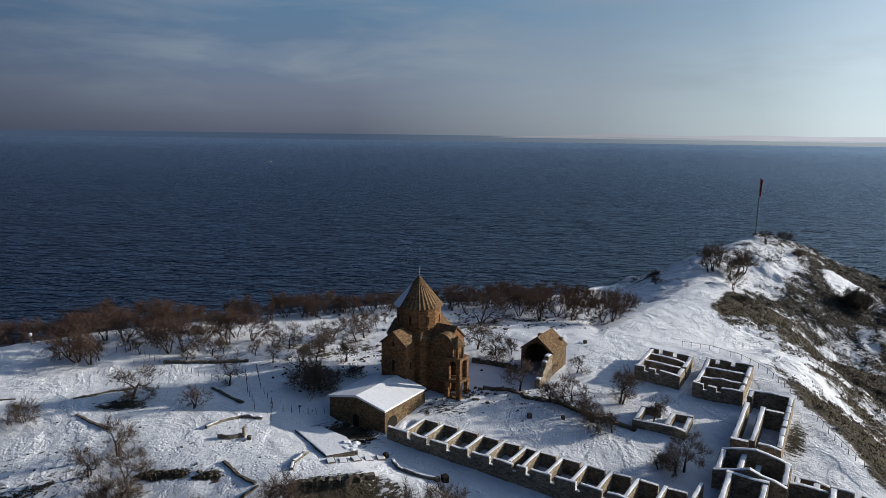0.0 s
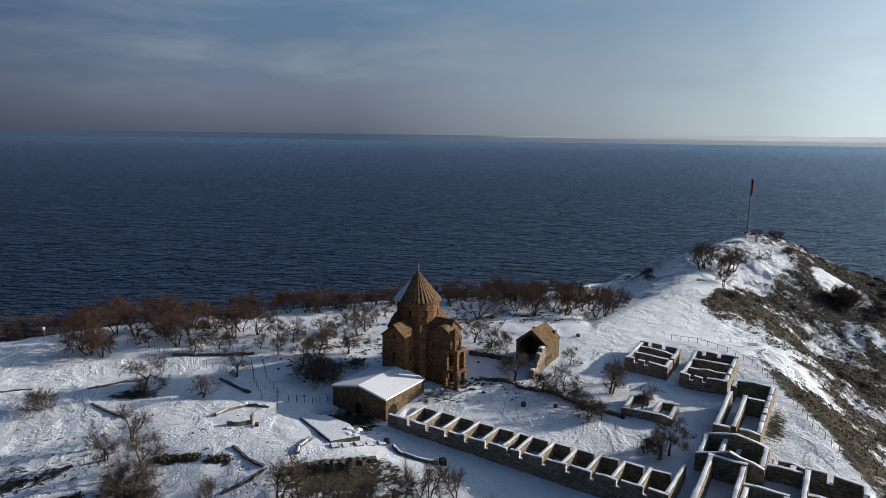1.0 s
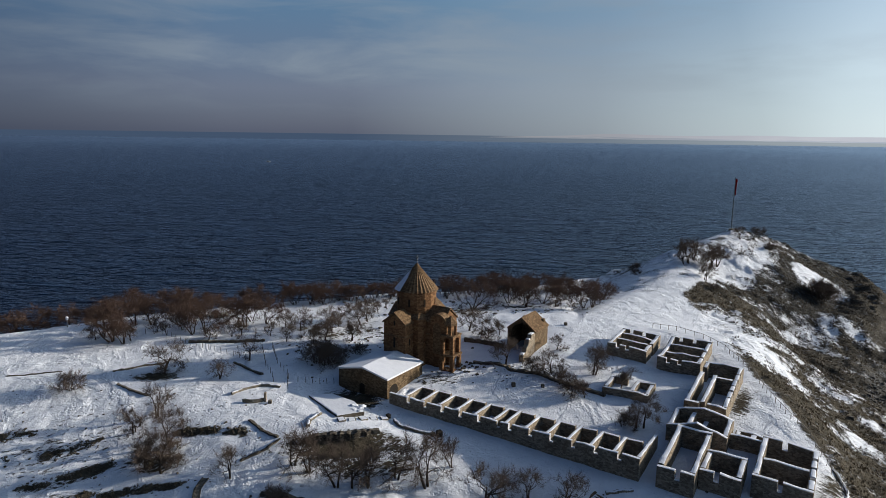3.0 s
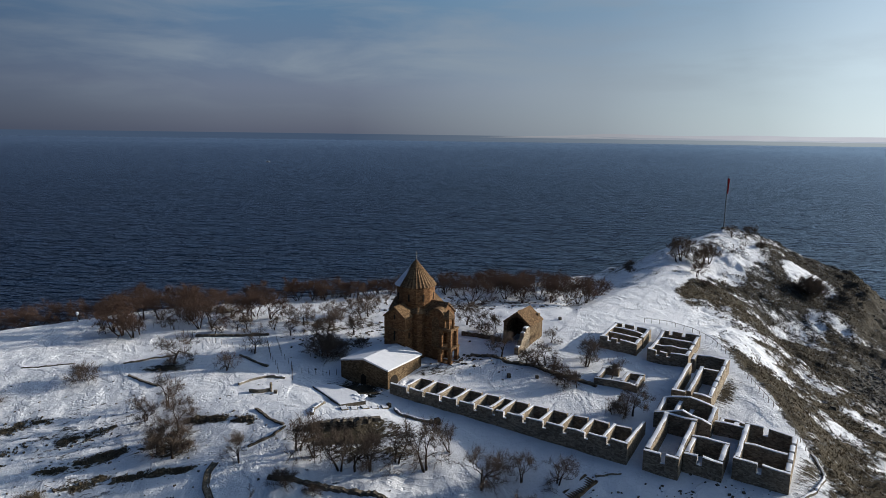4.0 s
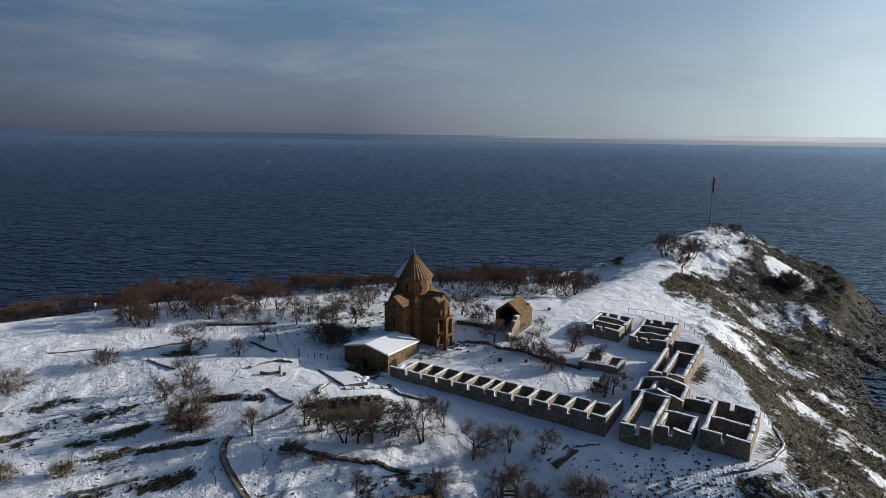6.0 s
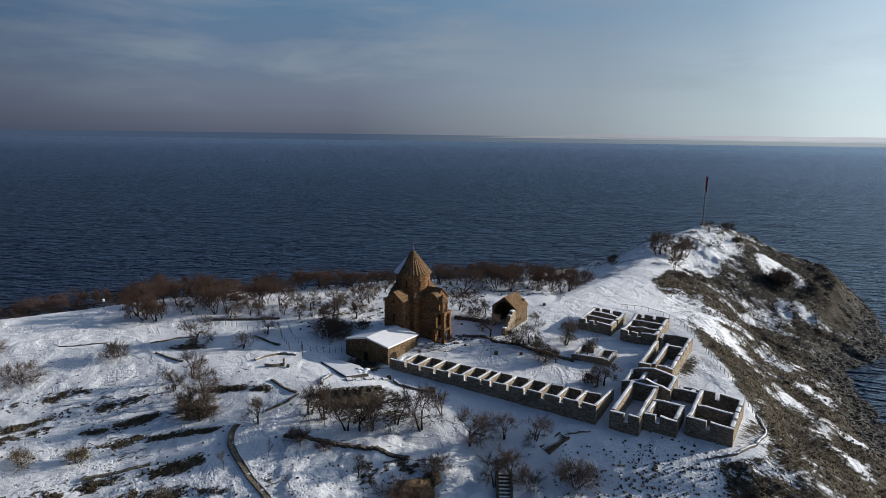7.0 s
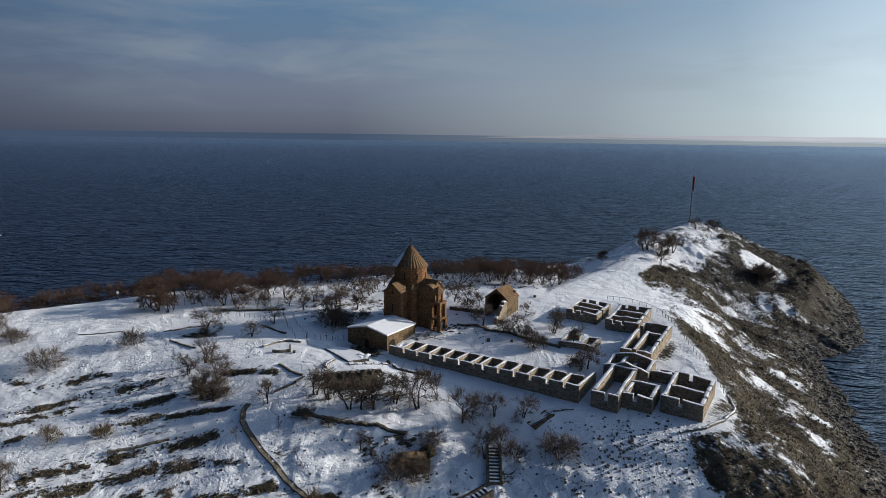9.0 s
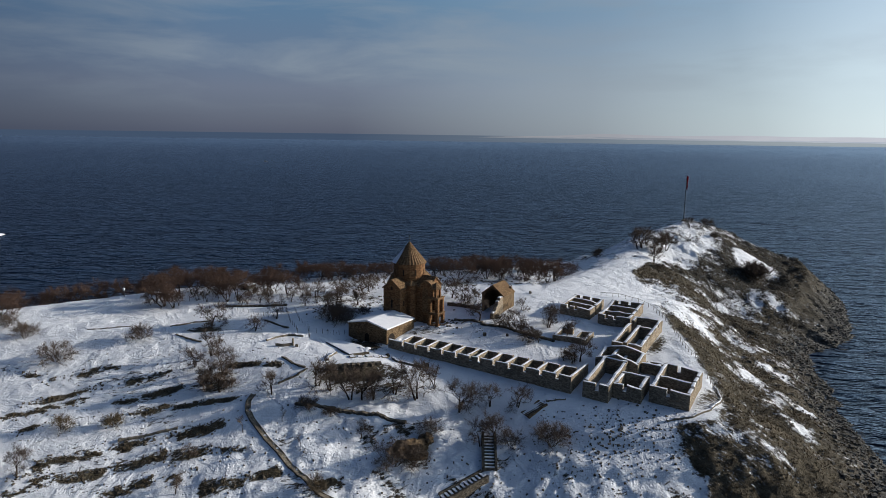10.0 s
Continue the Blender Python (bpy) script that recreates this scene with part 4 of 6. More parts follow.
def ruin(name, label, walls, h, base_uv, floor=None, turn=-32.0, org=(0, 0)):
    """A roofless building from wall runs given in plan axes u, v."""
    r = thing(name, pose(org[0], org[1], 0, 0, 0, turn), label, "ruin", "monastery ruins")
    c, s = math.cos(radians(turn)), math.sin(radians(turn))
    if floor is None:
        z_of = lambda u, v: ground_z(org[0] + c * u - s * v, org[1] + s * u + c * v)
    else:
        z_of = lambda u, v: floor
    for wl in walls:
        p, q, hh, gaps, gable = (*wl, (), 0.0)[:5] if len(wl) == 3 else (*wl, 0.0)[:5]
        wall_run(r, p, q, z_of, hh or h, gaps=gaps, gable=gable)
    return r


def rect(u0, u1, v0, v1, front=(), rightg=(), backg=(), leftg=()):
    t = 0.375
    return [((u0, v0 + t), (u1, v0 + t), None, front), ((u1 - t, v0 + 2 * t), (u1 - t, v1 - 2 * t), None, rightg),
            ((u0, v1 - t), (u1, v1 - t), None, backg), ((u0 + t, v0 + 2 * t), (u0 + t, v1 - 2 * t), None, leftg)]


def cell_row():
    """The long row of thirteen roofless cells; its wall tops rise gently away from the hall."""
    L, N, D, TOP = ROW_L, 13, 5.7, 2.7
    r = thing("cell_row", pose(ROW_X, ROW_Y, 0, 0, 0, ROW_TURN), "long row of roofless grey stone cells with snow-capped walls", "ruin", "monastery ruins")
    z_of = lambda u, v: ROW_Z + 0.4 * u / L - TOP
    cuts = [0.0]
    for i in range(N):
        cuts.append(cuts[-1] + (L / N) * (0.62 if i == 6 else 1.03))
    cuts[-1] = L
    wall_run(r, (0.1, 0.3), (L, 0.3), z_of, TOP, 0.6, gaps=[(c + 0.25, c + 0.85, TOP - 0.95) for c in cuts[1:-1]])
    for i, c in enumerate(cuts[1:]):
        deep = D + (3.2 if i == N - 1 else 0.0)
        wall_run(r, (c - 0.32, 0.605), (c - 0.32, deep), z_of, TOP, 0.6, rough=0.05)
        if i < N - 1:
            w = cuts[i + 2] - c
            wall_run(r, (c - 0.015, D - 0.31), (c + 0.66 * w, D - 0.31), z_of, TOP, 0.6, rough=0.05)
    return r


cell_row()
ruin("ruined_house", "roofless grey stone house with notched walls", rect(32.2, 39.6, 17.3, 27.5, [(1.6, 2.3, 1.6), (3.4, 4.1, 1.6)], [(3.0, 3.9, 0.0)], [(1.5, 2.2, 1.5), (4, 4.7, 1.5)]) + [((33, 21.2), (38.8, 21.2), None, ()), ((33, 24.4), (38.8, 24.4), None, ())], 2.3, None)
ruin("ruined_house", "roofless grey stone house with notched walls", rect(41.7, 49.2, 16.9, 28, [(1.6, 2.3, 1.5), (3.6, 4.3, 1.5)], [(2, 2.6, 1.7), (5, 5.6, 1.7)], [(1.5, 2.2, 1.5), (4, 4.7, 1.5)]) + [((42.5, 20.4), (48.4, 20.4), None, ()), ((42.5, 24.2), (48.4, 24.2), None, ())], 2.3, None)
ruin("ruined_hall", "roofless grey stone hall of two rooms", rect(50, 56.2, 0.9, 18, [(2.2, 3.4, 0.0)], [(3 + 2.3 * i, 3.6 + 2.3 * i, 1.9) for i in range(5)], (), [(11, 13.5, 0.0)]) + [((52.6, 1.7), (52.6, 12), None, ()), ((53, 11.5), (55.4, 11.5), None, ())], 2.7, None)
ruin("ruined_house", "roofless grey stone house with a stepped gable wall", [((49.3, -6.6), (57.7, -6.6), 2.4, (), 1.1), ((57.3, -6.2), (57.3, -1.8), 2.5, ()), ((49.3, -1.4), (57.7, -1.4), 2.3, (), 1.1), ((49.7, -6.2), (49.7, -1.8), 2.4, ()), ((52.2, -6.2), (52.2, -1.8), 2.5, ()), ((54, -6.2), (54, -1.8), 1.5, ())], 2.5, None)
ruin("ruined_house", "tall roofless grey stone room with a window notch", rect(51, 55.8, -18.8, -7.1, [(2.3, 3.0, 1.7)]), 3.0, None)
ruin("ruined_house", "small square roofless grey stone room", rect(55.9, 61, -16.6, -10.8, [(1.8, 2.5, 1.5)]), 2.7, None)
ruin("ruined_house", "two-room roofless grey stone house", rect(62, 69, -15, -4, [(3.0, 3.6, 1.6)], [(2.2, 2.8, 1.9), (4.5, 5.1, 1.9), (7, 7.6, 1.9)], [(2.5, 3.2, 1.7)]) + [((62.8, -10.2), (68.2, -10.2), None, ())], 2.9, None)
ruin("low_ruin", "low grey stone wall with a small annex", [((57.8, -4.6), (61.9, -4.6), None, ()), ((58.5, -4.2), (58.5, -1.5), 1.2, ()), ((58.5, -1.5), (62.4, -1.5), 1.2, ()), ((60.6, -4.2), (60.6, -1.9), 1.2, ()), ((62.4, -4.0), (62.4, -1.9), 1.2, ())], 2.0, None)
ruin("low_ruin", "low broken grey stone foundation walls", rect(36.4, 44.0, 2.4, 7.6, (), (), [(3, 4.4, 0.0)]) + [((41.2, 3.2), (41.2, 6.8), None, ())], 1.15, None)


def chapel():
    """Ruined vaulted chapel with an open front."""
    g = thing("chapel_ruin", pose(21.9, 2.6, ground_z(21.9, 2.6) - 0.1, 0, 0, -32), "ruined brown stone chapel with an open vaulted front", "ruin")
    W, L, E, RG = 2.9, 6.2, 4.0, 6.3
    b = bmesh.new()
    pts = [(-W, -1), (-W, E), (0, RG), (W, E), (W, -1), (W - 0.6, -1), (W - 0.6, 2.9)] + [((W - 0.6) * math.cos(math.pi * i / 10), 2.9 + 2.5 * math.sin(math.pi * i / 10)) for i in range(1, 10)] + [(-W + 0.6, 2.9), (-W + 0.6, -1)]
    extrude_profile(b, pts, "y", -L / 2, L / 2)
    part("vault", finish(b), JAMSTONE, g)
    b = bmesh.new()
    box(b, -W + 0.6, W - 0.6, L / 2 - 0.8, L / 2 - 0.01, -1, 5.3)
    part("back_wall", finish(b), JAMSTONE, g)
    b = bmesh.new()
    extrude_profile(b, [(-W - 0.15, E - 0.1), (0, RG + 0.02), (W + 0.15, E - 0.1), (W + 0.15, E + 0.15), (0, RG + 0.3), (-W - 0.15, E + 0.15)], "y", -L / 2 - 0.1, L / 2 + 0.1)
    part("roof", finish(b), CHURCH_ROOF, g, "stone-slab gable roof")
    b = bmesh.new()
    extrude_profile(b, [(-L / 2 - 5.0, -1), (-L / 2, -1), (-L / 2, 4.0), (-L / 2 - 1.6, 3.9), (-L / 2 - 1.9, 3.35), (-L / 2 - 2.6, 3.15), (-L / 2 - 2.9, 2.3), (-L / 2 - 3.6, 1.95), (-L / 2 - 3.9, 1.2), (-L / 2 - 5.0, 0.75)], "x", W - 0.85, W)
    wall = part("side_wall", finish(b), RUIN, g, "broken sloping side wall")
    for y0, y1, z in ((-L / 2 - 1.55, -L / 2 - 0.2, 3.97), (-L / 2 - 2.55, -L / 2 - 1.95, 3.26), (-L / 2 - 4.9, -L / 2 - 4.0, 1.0)):
        b = bmesh.new()
        box(b, W - 0.8, W - 0.06, y0, y1, z - 0.15, z + 0.14)
        part("snow_cap", bevelled(b, 0.06), SNOW, wall, "snow on the broken wall top")
    return g


chapel()


def flagpole():
    x, y = 104.0, 102.2
    z = ground_z(x, y)
    f = thing("flagpole", pose(x, y, z), "tall steel flagpole with a limp red flag", "flagpole")
    b = bmesh.new()
    bmesh.ops.create_cone(b, cap_ends=True, segments=10, radius1=0.20, radius2=0.10, depth=18.4, matrix=Matrix.Translation((0, 0, 8.7)))
    part("pole", b, STEEL, f)
    b = bmesh.new()
    rows = []
    for i in range(9):
        t = i / 8
        w = 0.75 * (1 - 0.45 * t)
        rows.append([b.verts.new((0.1 + w * s, 0.16 * math.sin(s * 7 + t * 3), 17.6 - 5.2 * t - 0.5 * s)) for s in (0, 0.25, 0.5, 0.75, 1.0)])
    for r0, r1 in zip(rows, rows[1:]):
        for k in range(4):
            b.faces.new((r0[k], r0[k + 1], r1[k + 1], r1[k]))
    bmesh.ops.solidify(b, geom=list(b.faces), thickness=0.03)
    part("flag", finish(b), FLAGRED, f, "red cloth hanging limp")
    b = bmesh.new()
    bmesh.ops.create_cone(b, cap_ends=True, segments=12, radius1=0.9, radius2=0.75, depth=0.7, matrix=Matrix.Translation((0, 0, 0.1)))
    part("plinth", b, RUIN, f, "round stone plinth")


flagpole()


# ------------------------------------------------------------------ trees
class Skeleton:
    """Collects tapered limbs and fine twigs as plain vertex and face lists."""

    def __init__(self, seed):
        self.rng = random.Random(seed)
        self.v, self.f, self.tv, self.tf = [], [], [], []
        self.tips = []
        self.fork = 0.45                        # how far up the bole the first limbs leave it

    def tube(self, pts, radii, sides):
        base = len(self.v)
        for i, (p, r) in enumerate(zip(pts, radii)):
            d = (pts[min(i + 1, len(pts) - 1)] - pts[max(i - 1, 0)]).normalized()
            a = d.orthogonal().normalized()
            c = d.cross(a)
            for k in range(sides):
                w = 2 * math.pi * k / sides
                self.v.append(p + (a * math.cos(w) + c * math.sin(w)) * r)
        for i in range(len(pts) - 1):
            for k in range(sides):
                k2 = (k + 1) % sides
                self.f.append((base + i * sides + k, base + i * sides + k2, base + (i + 1) * sides + k2, base + (i + 1) * sides + k))

    def bent(self, d, amount):
        r = self.rng
        return (d + Vector((r.gauss(0, amount), r.gauss(0, amount), r.gauss(0, amount)))).normalized()

    def limb(self, p, d, length, radius, level, levels, up, spread):
        r = self.rng
        n = 3 if level < 2 else 2
        pts, radii, cur, way = [p], [radius], p, d
        for i in range(n):
            way = self.bent(way, 0.16 + 0.07 * level)
            way = (way + Vector((0, 0, up * (0.4 + 0.2 * level)))).normalized()
            cur = cur + way * length / n
            pts.append(cur)
            radii.append(radius * (1 - 0.55 * (i + 1) / n))
        self.tube(pts, radii, 5 if level < 2 else 3)
        if level >= levels:
            self.tips.append((pts, way))
            return
        kids = r.randint(3, 4) if level else r.randint(4, 5)
        for i in range(kids):
            low = 0.45 if level else self.fork
            t = low + (1 - low) * (i + r.random()) / kids
            k = min(int(t * n), n - 1)
            q = pts[k].lerp(pts[k + 1], t * n - k)
            side = self.bent(way, spread).normalized()
            self.limb(q, side, length * r.uniform(0.62, 0.86), radius * (1 - 0.5 * t) * 0.62, level + 1, levels, up, spread)

    def twigs(self, per_tip, size, width, up):
        """Slender shoots all round the ends of the limbs, which together make the haze of a winter crown."""
        r = self.rng
        for pts, way in self.tips:
            for _ in range(per_tip):
                k = r.randrange(len(pts) - 1)
                q = pts[k].lerp(pts[k + 1], r.random())
                d = self.bent(way, 0.95)
                d = (d + Vector((0, 0, up))).normalized()
                L = size * r.uniform(0.35, 1.25)
                side = d.orthogonal().normalized()
                side = (Matrix.Rotation(r.uniform(0, 6.28), 3, d) @ side) * width
                b = len(self.tv)
                self.tv += [q - side, q + side, q + d * L]
                self.tf.append((b, b + 1, b + 2))

    def meshes(self, name, bark, twig):
        top = max(v.z for v in self.tv)
        out = []
        for nm, vs, fs, mt in (("trunk", self.v, self.f, bark), ("crown", self.tv, self.tf, twig)):
            me = bpy.data.meshes.new(name + "_" + nm)
            me.from_pydata([tuple(v / top) for v in vs], [], fs)
            me.materials.append(mt)
            out.append(me)
        return out


def tree_kind(style, seed):
    s = Skeleton(seed)
    r = s.rng
    if style == "orchard":                      # one bole, wide crooked limbs
        s.fork = 0.62
        lean = Vector((r.uniform(-0.22, 0.22), r.uniform(-0.22, 0.22), 1)).normalized()
        s.limb(Vector((0, 0, -0.06)), lean, 0.40, 0.034, 0, 4, 0.15, 0.74)
        s.twigs(20, 0.125, 0.0017, 0.2)
        return s.meshes("orchard_tree", BARK, TWIG)
    if style == "shore":                        # a few upright stems under a broad domed haze of red-brown twigs
        s.fork = 0.6
        for i in range(3):
            a = 2 * math.pi * (i + r.random()) / 3
            d = Vector((0.36 * math.cos(a), 0.36 * math.sin(a), 1)).normalized()
            s.limb(Vector((0.02 * math.cos(a), 0.02 * math.sin(a), -0.05)), d, 0.46, 0.022, 0, 3, 0.12, 0.66)
        s.twigs(42, 0.15, 0.0016, 0.2)
        return s.meshes("shore_tree", BARK, TWIG_RED)
    if style == "grove":                        # dense crowns on one or two stems
        s.fork = 0.6
        for i in range(2):
            a = math.pi * (i + r.random())
            d = Vector((0.18 * math.cos(a), 0.18 * math.sin(a), 1)).normalized()
            s.limb(Vector((0.03 * math.cos(a), 0.03 * math.sin(a), -0.05)), d, 0.42, 0.028, 0, 3, 0.14, 0.68)
        s.twigs(38, 0.15, 0.0017, 0.2)
        return s.meshes("grove_tree", BARK, TWIG)
    if style == "bush":                         # many stems from the ground
        for i in range(15):
            a = 2 * math.pi * (i + r.random()) / 15
            lean = r.uniform(0.15, 1.1)
            d = Vector((lean * math.cos(a), lean * math.sin(a), 1)).normalized()
            s.limb(Vector((0.05 * math.cos(a), 0.05 * math.sin(a), -0.05)), d, 0.46, 0.010, 1, 3, 0.06, 0.5)
        s.twigs(36, 0.18, 0.0021, 0.15)
        return s.meshes("bush", BARK, TWIG)
    s.limb(Vector((0, 0, -0.04)), Vector((0, 0, 1)), 0.5, 0.022, 0, 3, 0.2, 0.42)     # sapling
    s.twigs(6, 0.16, 0.0040, 0.4)
    return s.meshes("sapling", BARK, TWIG)


KINDS = {k: [tree_kind(k, 100 * i + len(k)) for i in range(n)] for k, n in (("orchard", 6), ("shore", 5), ("grove", 5), ("bush", 4), ("sapling", 2))}
TREE_LABEL = {"orchard": ("bare_tree", "bare brown fruit tree with crooked spreading limbs in snow", "tree", "orchard trees"),
              "shore": ("shore_tree", "leafless red-brown tree with several upright stems", "tree", "shore trees"),
              "grove": ("bare_tree", "bare dark-brown tree with a dense twiggy crown", "tree", "grove trees"),
              "bush": ("bush", "leafless brown bush with dense twigs", "bush", "bushes"),
              "sapling": ("sapling", "thin bare sapling standing in snow", "tree", "saplings")}
tree_count = {k: 0 for k in KINDS}


def plant(style, x, y, h, wide=1.0, label="", olive=False):
    name, text, cat, group = TREE_LABEL[style]
    i = tree_count[style]
    tree_count[style] += 1
    trunk, crown = KINDS[style][i % len(KINDS[style])]
    h *= 1.08
    m = pose(x, y, ground_z(x, y) - 0.02, 0, 0, (i * 137.5) % 360) @ Matrix.Diagonal((h * wide, h * wide, h, 1))
    t = thing(name, m, label or text, cat, group)
    part("stem" if style == "bush" else "trunk", trunk, None, t)
    c = part("crown", crown, None, t)
    if olive:
        c.material_slots[0].link = "OBJECT"
        c.material_slots[0].material = SHRUB
    return t


SHORE_LEFT = [(-62.4, 7.0, 8.0), (-59.7, 5.8, 6.6), (-65.5, 9.5, 7.2), (-63, 18.1, 6.6), (-58.8, 17.6, 6.5),
              (-51.1, 18, 7), (-47.7, 11.7, 7.4), (-45, 11.7, 6.9), (-49.8, 24.6, 5.5), (-43.1, 20.7, 5.7), (-37.9, 16.4, 6.8), (-37.8, 20.8, 6.3), (-33.7, 18, 6.1),
              (-55.2, 19.6, 5.2), (-97, -3, 5.6), (-101.5, -8, 6)]
SHORE_RIGHT = [(-31.6, 36.8, 6.2), (-27.9, 37.7, 5), (-24.5, 36.8, 4.6), (-21.3, 40.3, 4.4), (-16.2, 36.9, 4.9), (-12.1, 40.3, 4.6), (-8.3, 41.9, 4), (6.3, 43, 4.9),
               (12.4, 31.9, 7.8), (14.6, 44.2, 5.9), (21.8, 38.3, 6.6), (24.8, 42.1, 5.8), (25.7, 33.9, 6.4), (30.2, 38.4, 6.3), (32.7, 33.7, 6.1), (37.8, 41, 5.9),
               (38.8, 31.2, 5.6), (40.7, 29.2, 6.6), (45.5, 40.4, 5.1), (19.7, 44.3, 5.1), (9, 44, 4.2), (28, 46, 5.5), (34, 45, 5.6)]
for x, y, h in SHORE_LEFT + SHORE_RIGHT:
    plant("shore", x, y, h * 1.08, 1.0)
fringe = random.Random(7)
for i in range(52):                             # the thicket along the far shore, most of it below the plateau's edge
    x = -120 + 3.3 * i + fringe.uniform(-1.0, 1.0)
    y = float(np.interp(x, [-120, -92, -82, -72, -58, -35, -10, 20, 52], [6, 17, 24, 28, 30, 36, 47, 50, 52])) + fringe.uniform(-3.5, 3.0)
    if -6 < x < 4 and fringe.random() < 0.45:
        continue
    plant("shore", x, y, fringe.uniform(4.2, 5.8) + (1.6 if x < -55 else 0.0), fringe.uniform(0.95, 1.25))

ORCHARD_LEFT = [(-66.2, 7.8, 3.8), (-58.8, 7.2, 4.4), (-53, 10.8, 3.2), (-55.9, 13.2, 2.8), (-50.9, 14.1, 3.2), (-43.1, 8, 3.8), (-39, 9.8, 4.2), (-37, 10.3, 4.2),
                (-30.7, 9.1, 3.4), (-29.1, 15.2, 4.3), (-28.5, 19.9, 3.2), (-25.2, 12.8, 5.2), (-26.4, 5.1, 4), (-20.9, 4.3, 5.2), (-19, 10.3, 6.2), (-18.3, 12.1, 4.8),
                (-18.3, 22.1, 4.4), (-13.1, 18.2, 5.5), (-11.7, 20.7, 5.6), (-10.2, 28.5, 3.8), (-8.5, 33.3, 2.6), (-13.2, 6.4, 3.5), (-31.4, -4.2, 6)]
ORCHARD_RIGHT = [(10.8, 12, 6.2), (13.8, 8.9, 5.5), (16.9, 8.6, 4), (16.8, -6.4, 5.9), (27.2, -0.4, 3.8), (23.9, -10.7, 4.2), (24.7, -12.2, 3.4), (32.1, -10.3, 6.1),
                 (35.2, -17.1, 5.2), (35.9, -28.6, 5.7), (32.7, -28, 2.9), (26.2, -14.6, 3.0), (21.4, -9.4, 3.2)]
FRONT = [(-24.4, -38.9, 5.2), (-15.9, -37.0, 6.6), (-13.5, -37.9, 5.8), (-9.3, -40.4, 8), (-7.2, -40.6, 6.8), (-5.1, -40.5, 6.4), (-1.2, -39.5, 6.4), (2.9, -40.6, 8),
         (6.4, -37.0, 5.4), (10.9, -43.5, 7.6), (16.4, -43.2, 4.8), (21.3, -44.4, 5.1), (14.3, -51.6, 5), (17.2, -50.3, 5.9), (-42.5, -27.9, 5.0), (-40.3, -24.3, 5.8)]
CLUMP = [(-34.6, -37.1, 6.8), (-37.6, -35.7, 5.6), (-35.8, -31.4, 6.4)]
HILL = [(77.5, 69, 8.0), (83.9, 69.4, 8.8), (78.3, 57, 5.4), (102.2, 91.4, 4.6), (80.5, 72, 7.4), (75.5, 67, 6.6), (87.0, 71.5, 7.6), (81, 66, 6.4)]
for x, y, h in ORCHARD_LEFT + ORCHARD_RIGHT:
    plant("orchard", x, y, h, 1.0)
for x, y, h in HILL:
    plant("grove", x, y, h, 1.0)
for x, y, h in FRONT:
    plant("grove", x, y, h * 0.98, 1.0)
for x, y, h in CLUMP:                           # the clump of trees on the terraced slope
    plant("orchard", x, y, h, 1.0)
for x, y, h in [(24.8, -9.5, 5.2), (32.4, -10.5, 5.4), (34.8, -28.5, 4.6)]:                # along the ruined courtyard wall
    plant("orchard", x, y, h)
for x, y, h in [(26.8, -15.7, 3.6), (28.9, -18.7, 3.4), (21.4, -8.5, 3.2), (25.5, -13.6, 2.6), (16.2, 1.3, 2.8)]:
    plant("orchard", x, y, h * 1.15, 1.0)
plant("orchard", -45.5, -8.5, 6.6, 1.15, "large bare leaning tree above a dark hollow in snow")
plant("grove", -34.5, -11.8, 4.5, 1.1)
for x, y, h in [(-18.1, -5.0, 5.6), (-13.4, 6.3, 5.4), (-18.7, 5.6, 5.0), (-20.7, 0.6, 5.2), (-11.0, 24.0, 4.8)]:
    plant("orchard", x, y, h, 1.0)
SAPLINGS = [(-20.7, -46.4, 2.8), (-16.0, -53.3, 2.8), (-13.2, -39.1, 2.5), (-52.4, -54.9, 2.3), (-27.0, -49.0, 3.6)]
for x, y, h in SAPLINGS:
    plant("sapling", x, y, h)
SMALL = [(-6.3, -49.6, 3.3), (-60.4, -58.7, 4.9), (-34.1, -61.6, 3.8), (-34.5, -54.4, 2.9)]
for x, y, h in SMALL:
    plant("orchard", x, y, h)
BUSHES = [(-58.5, -15.9, 4.2), (-72.4, -24.7, 4.8), (-84.5, -15, 4.4), (-16.6, -43.9, 2.8), (-12.4, -45.2, 2.1), (-0.1, -55.6, 4.8), (3.1, -54.8, 3.8), (26.1, -53.2, 4.6),
          (5.5, -49.0, 3.4), (19.1, -51.8, 3.2), (-91.6, -10, 4), (34.2, -27.6, 2.2), (-11.2, -0.2, 2.8), (27.2, -17.5, 3.0), (116.4, 66.5, 7.0), (117.0, 65.8, 6.2), (116.0, 67.2, 6.0), (113.0, 101.0, 3.6), (65.9, 81.2, 3),
          (62, 67.6, 2.2), (111.6, 89.2, 3), (14.1, 7.2, 2.6), (-16.6, -5.3, 4.8), (-18.5, -5.1, 4.2), (-45.6, -9.7, 1.9), (78, 50, 2.2), (-32.8, -36.1, 2.4), (-36.8, -35.6, 3.4), (-34.6, -33.4, 3.0), (-15, -4, 3.6)]
for x, y, h in BUSHES:
    plant("bush", x, y, h, 1.05)
for x, y, h in ((-59.5, -46.8, 3.2), (-51.0, -45.8, 2.9), (-12.2, -61.7, 3.2)):
    plant("bush", x, y, h, 0.95, "olive-brown dry shrub standing in snow", True)


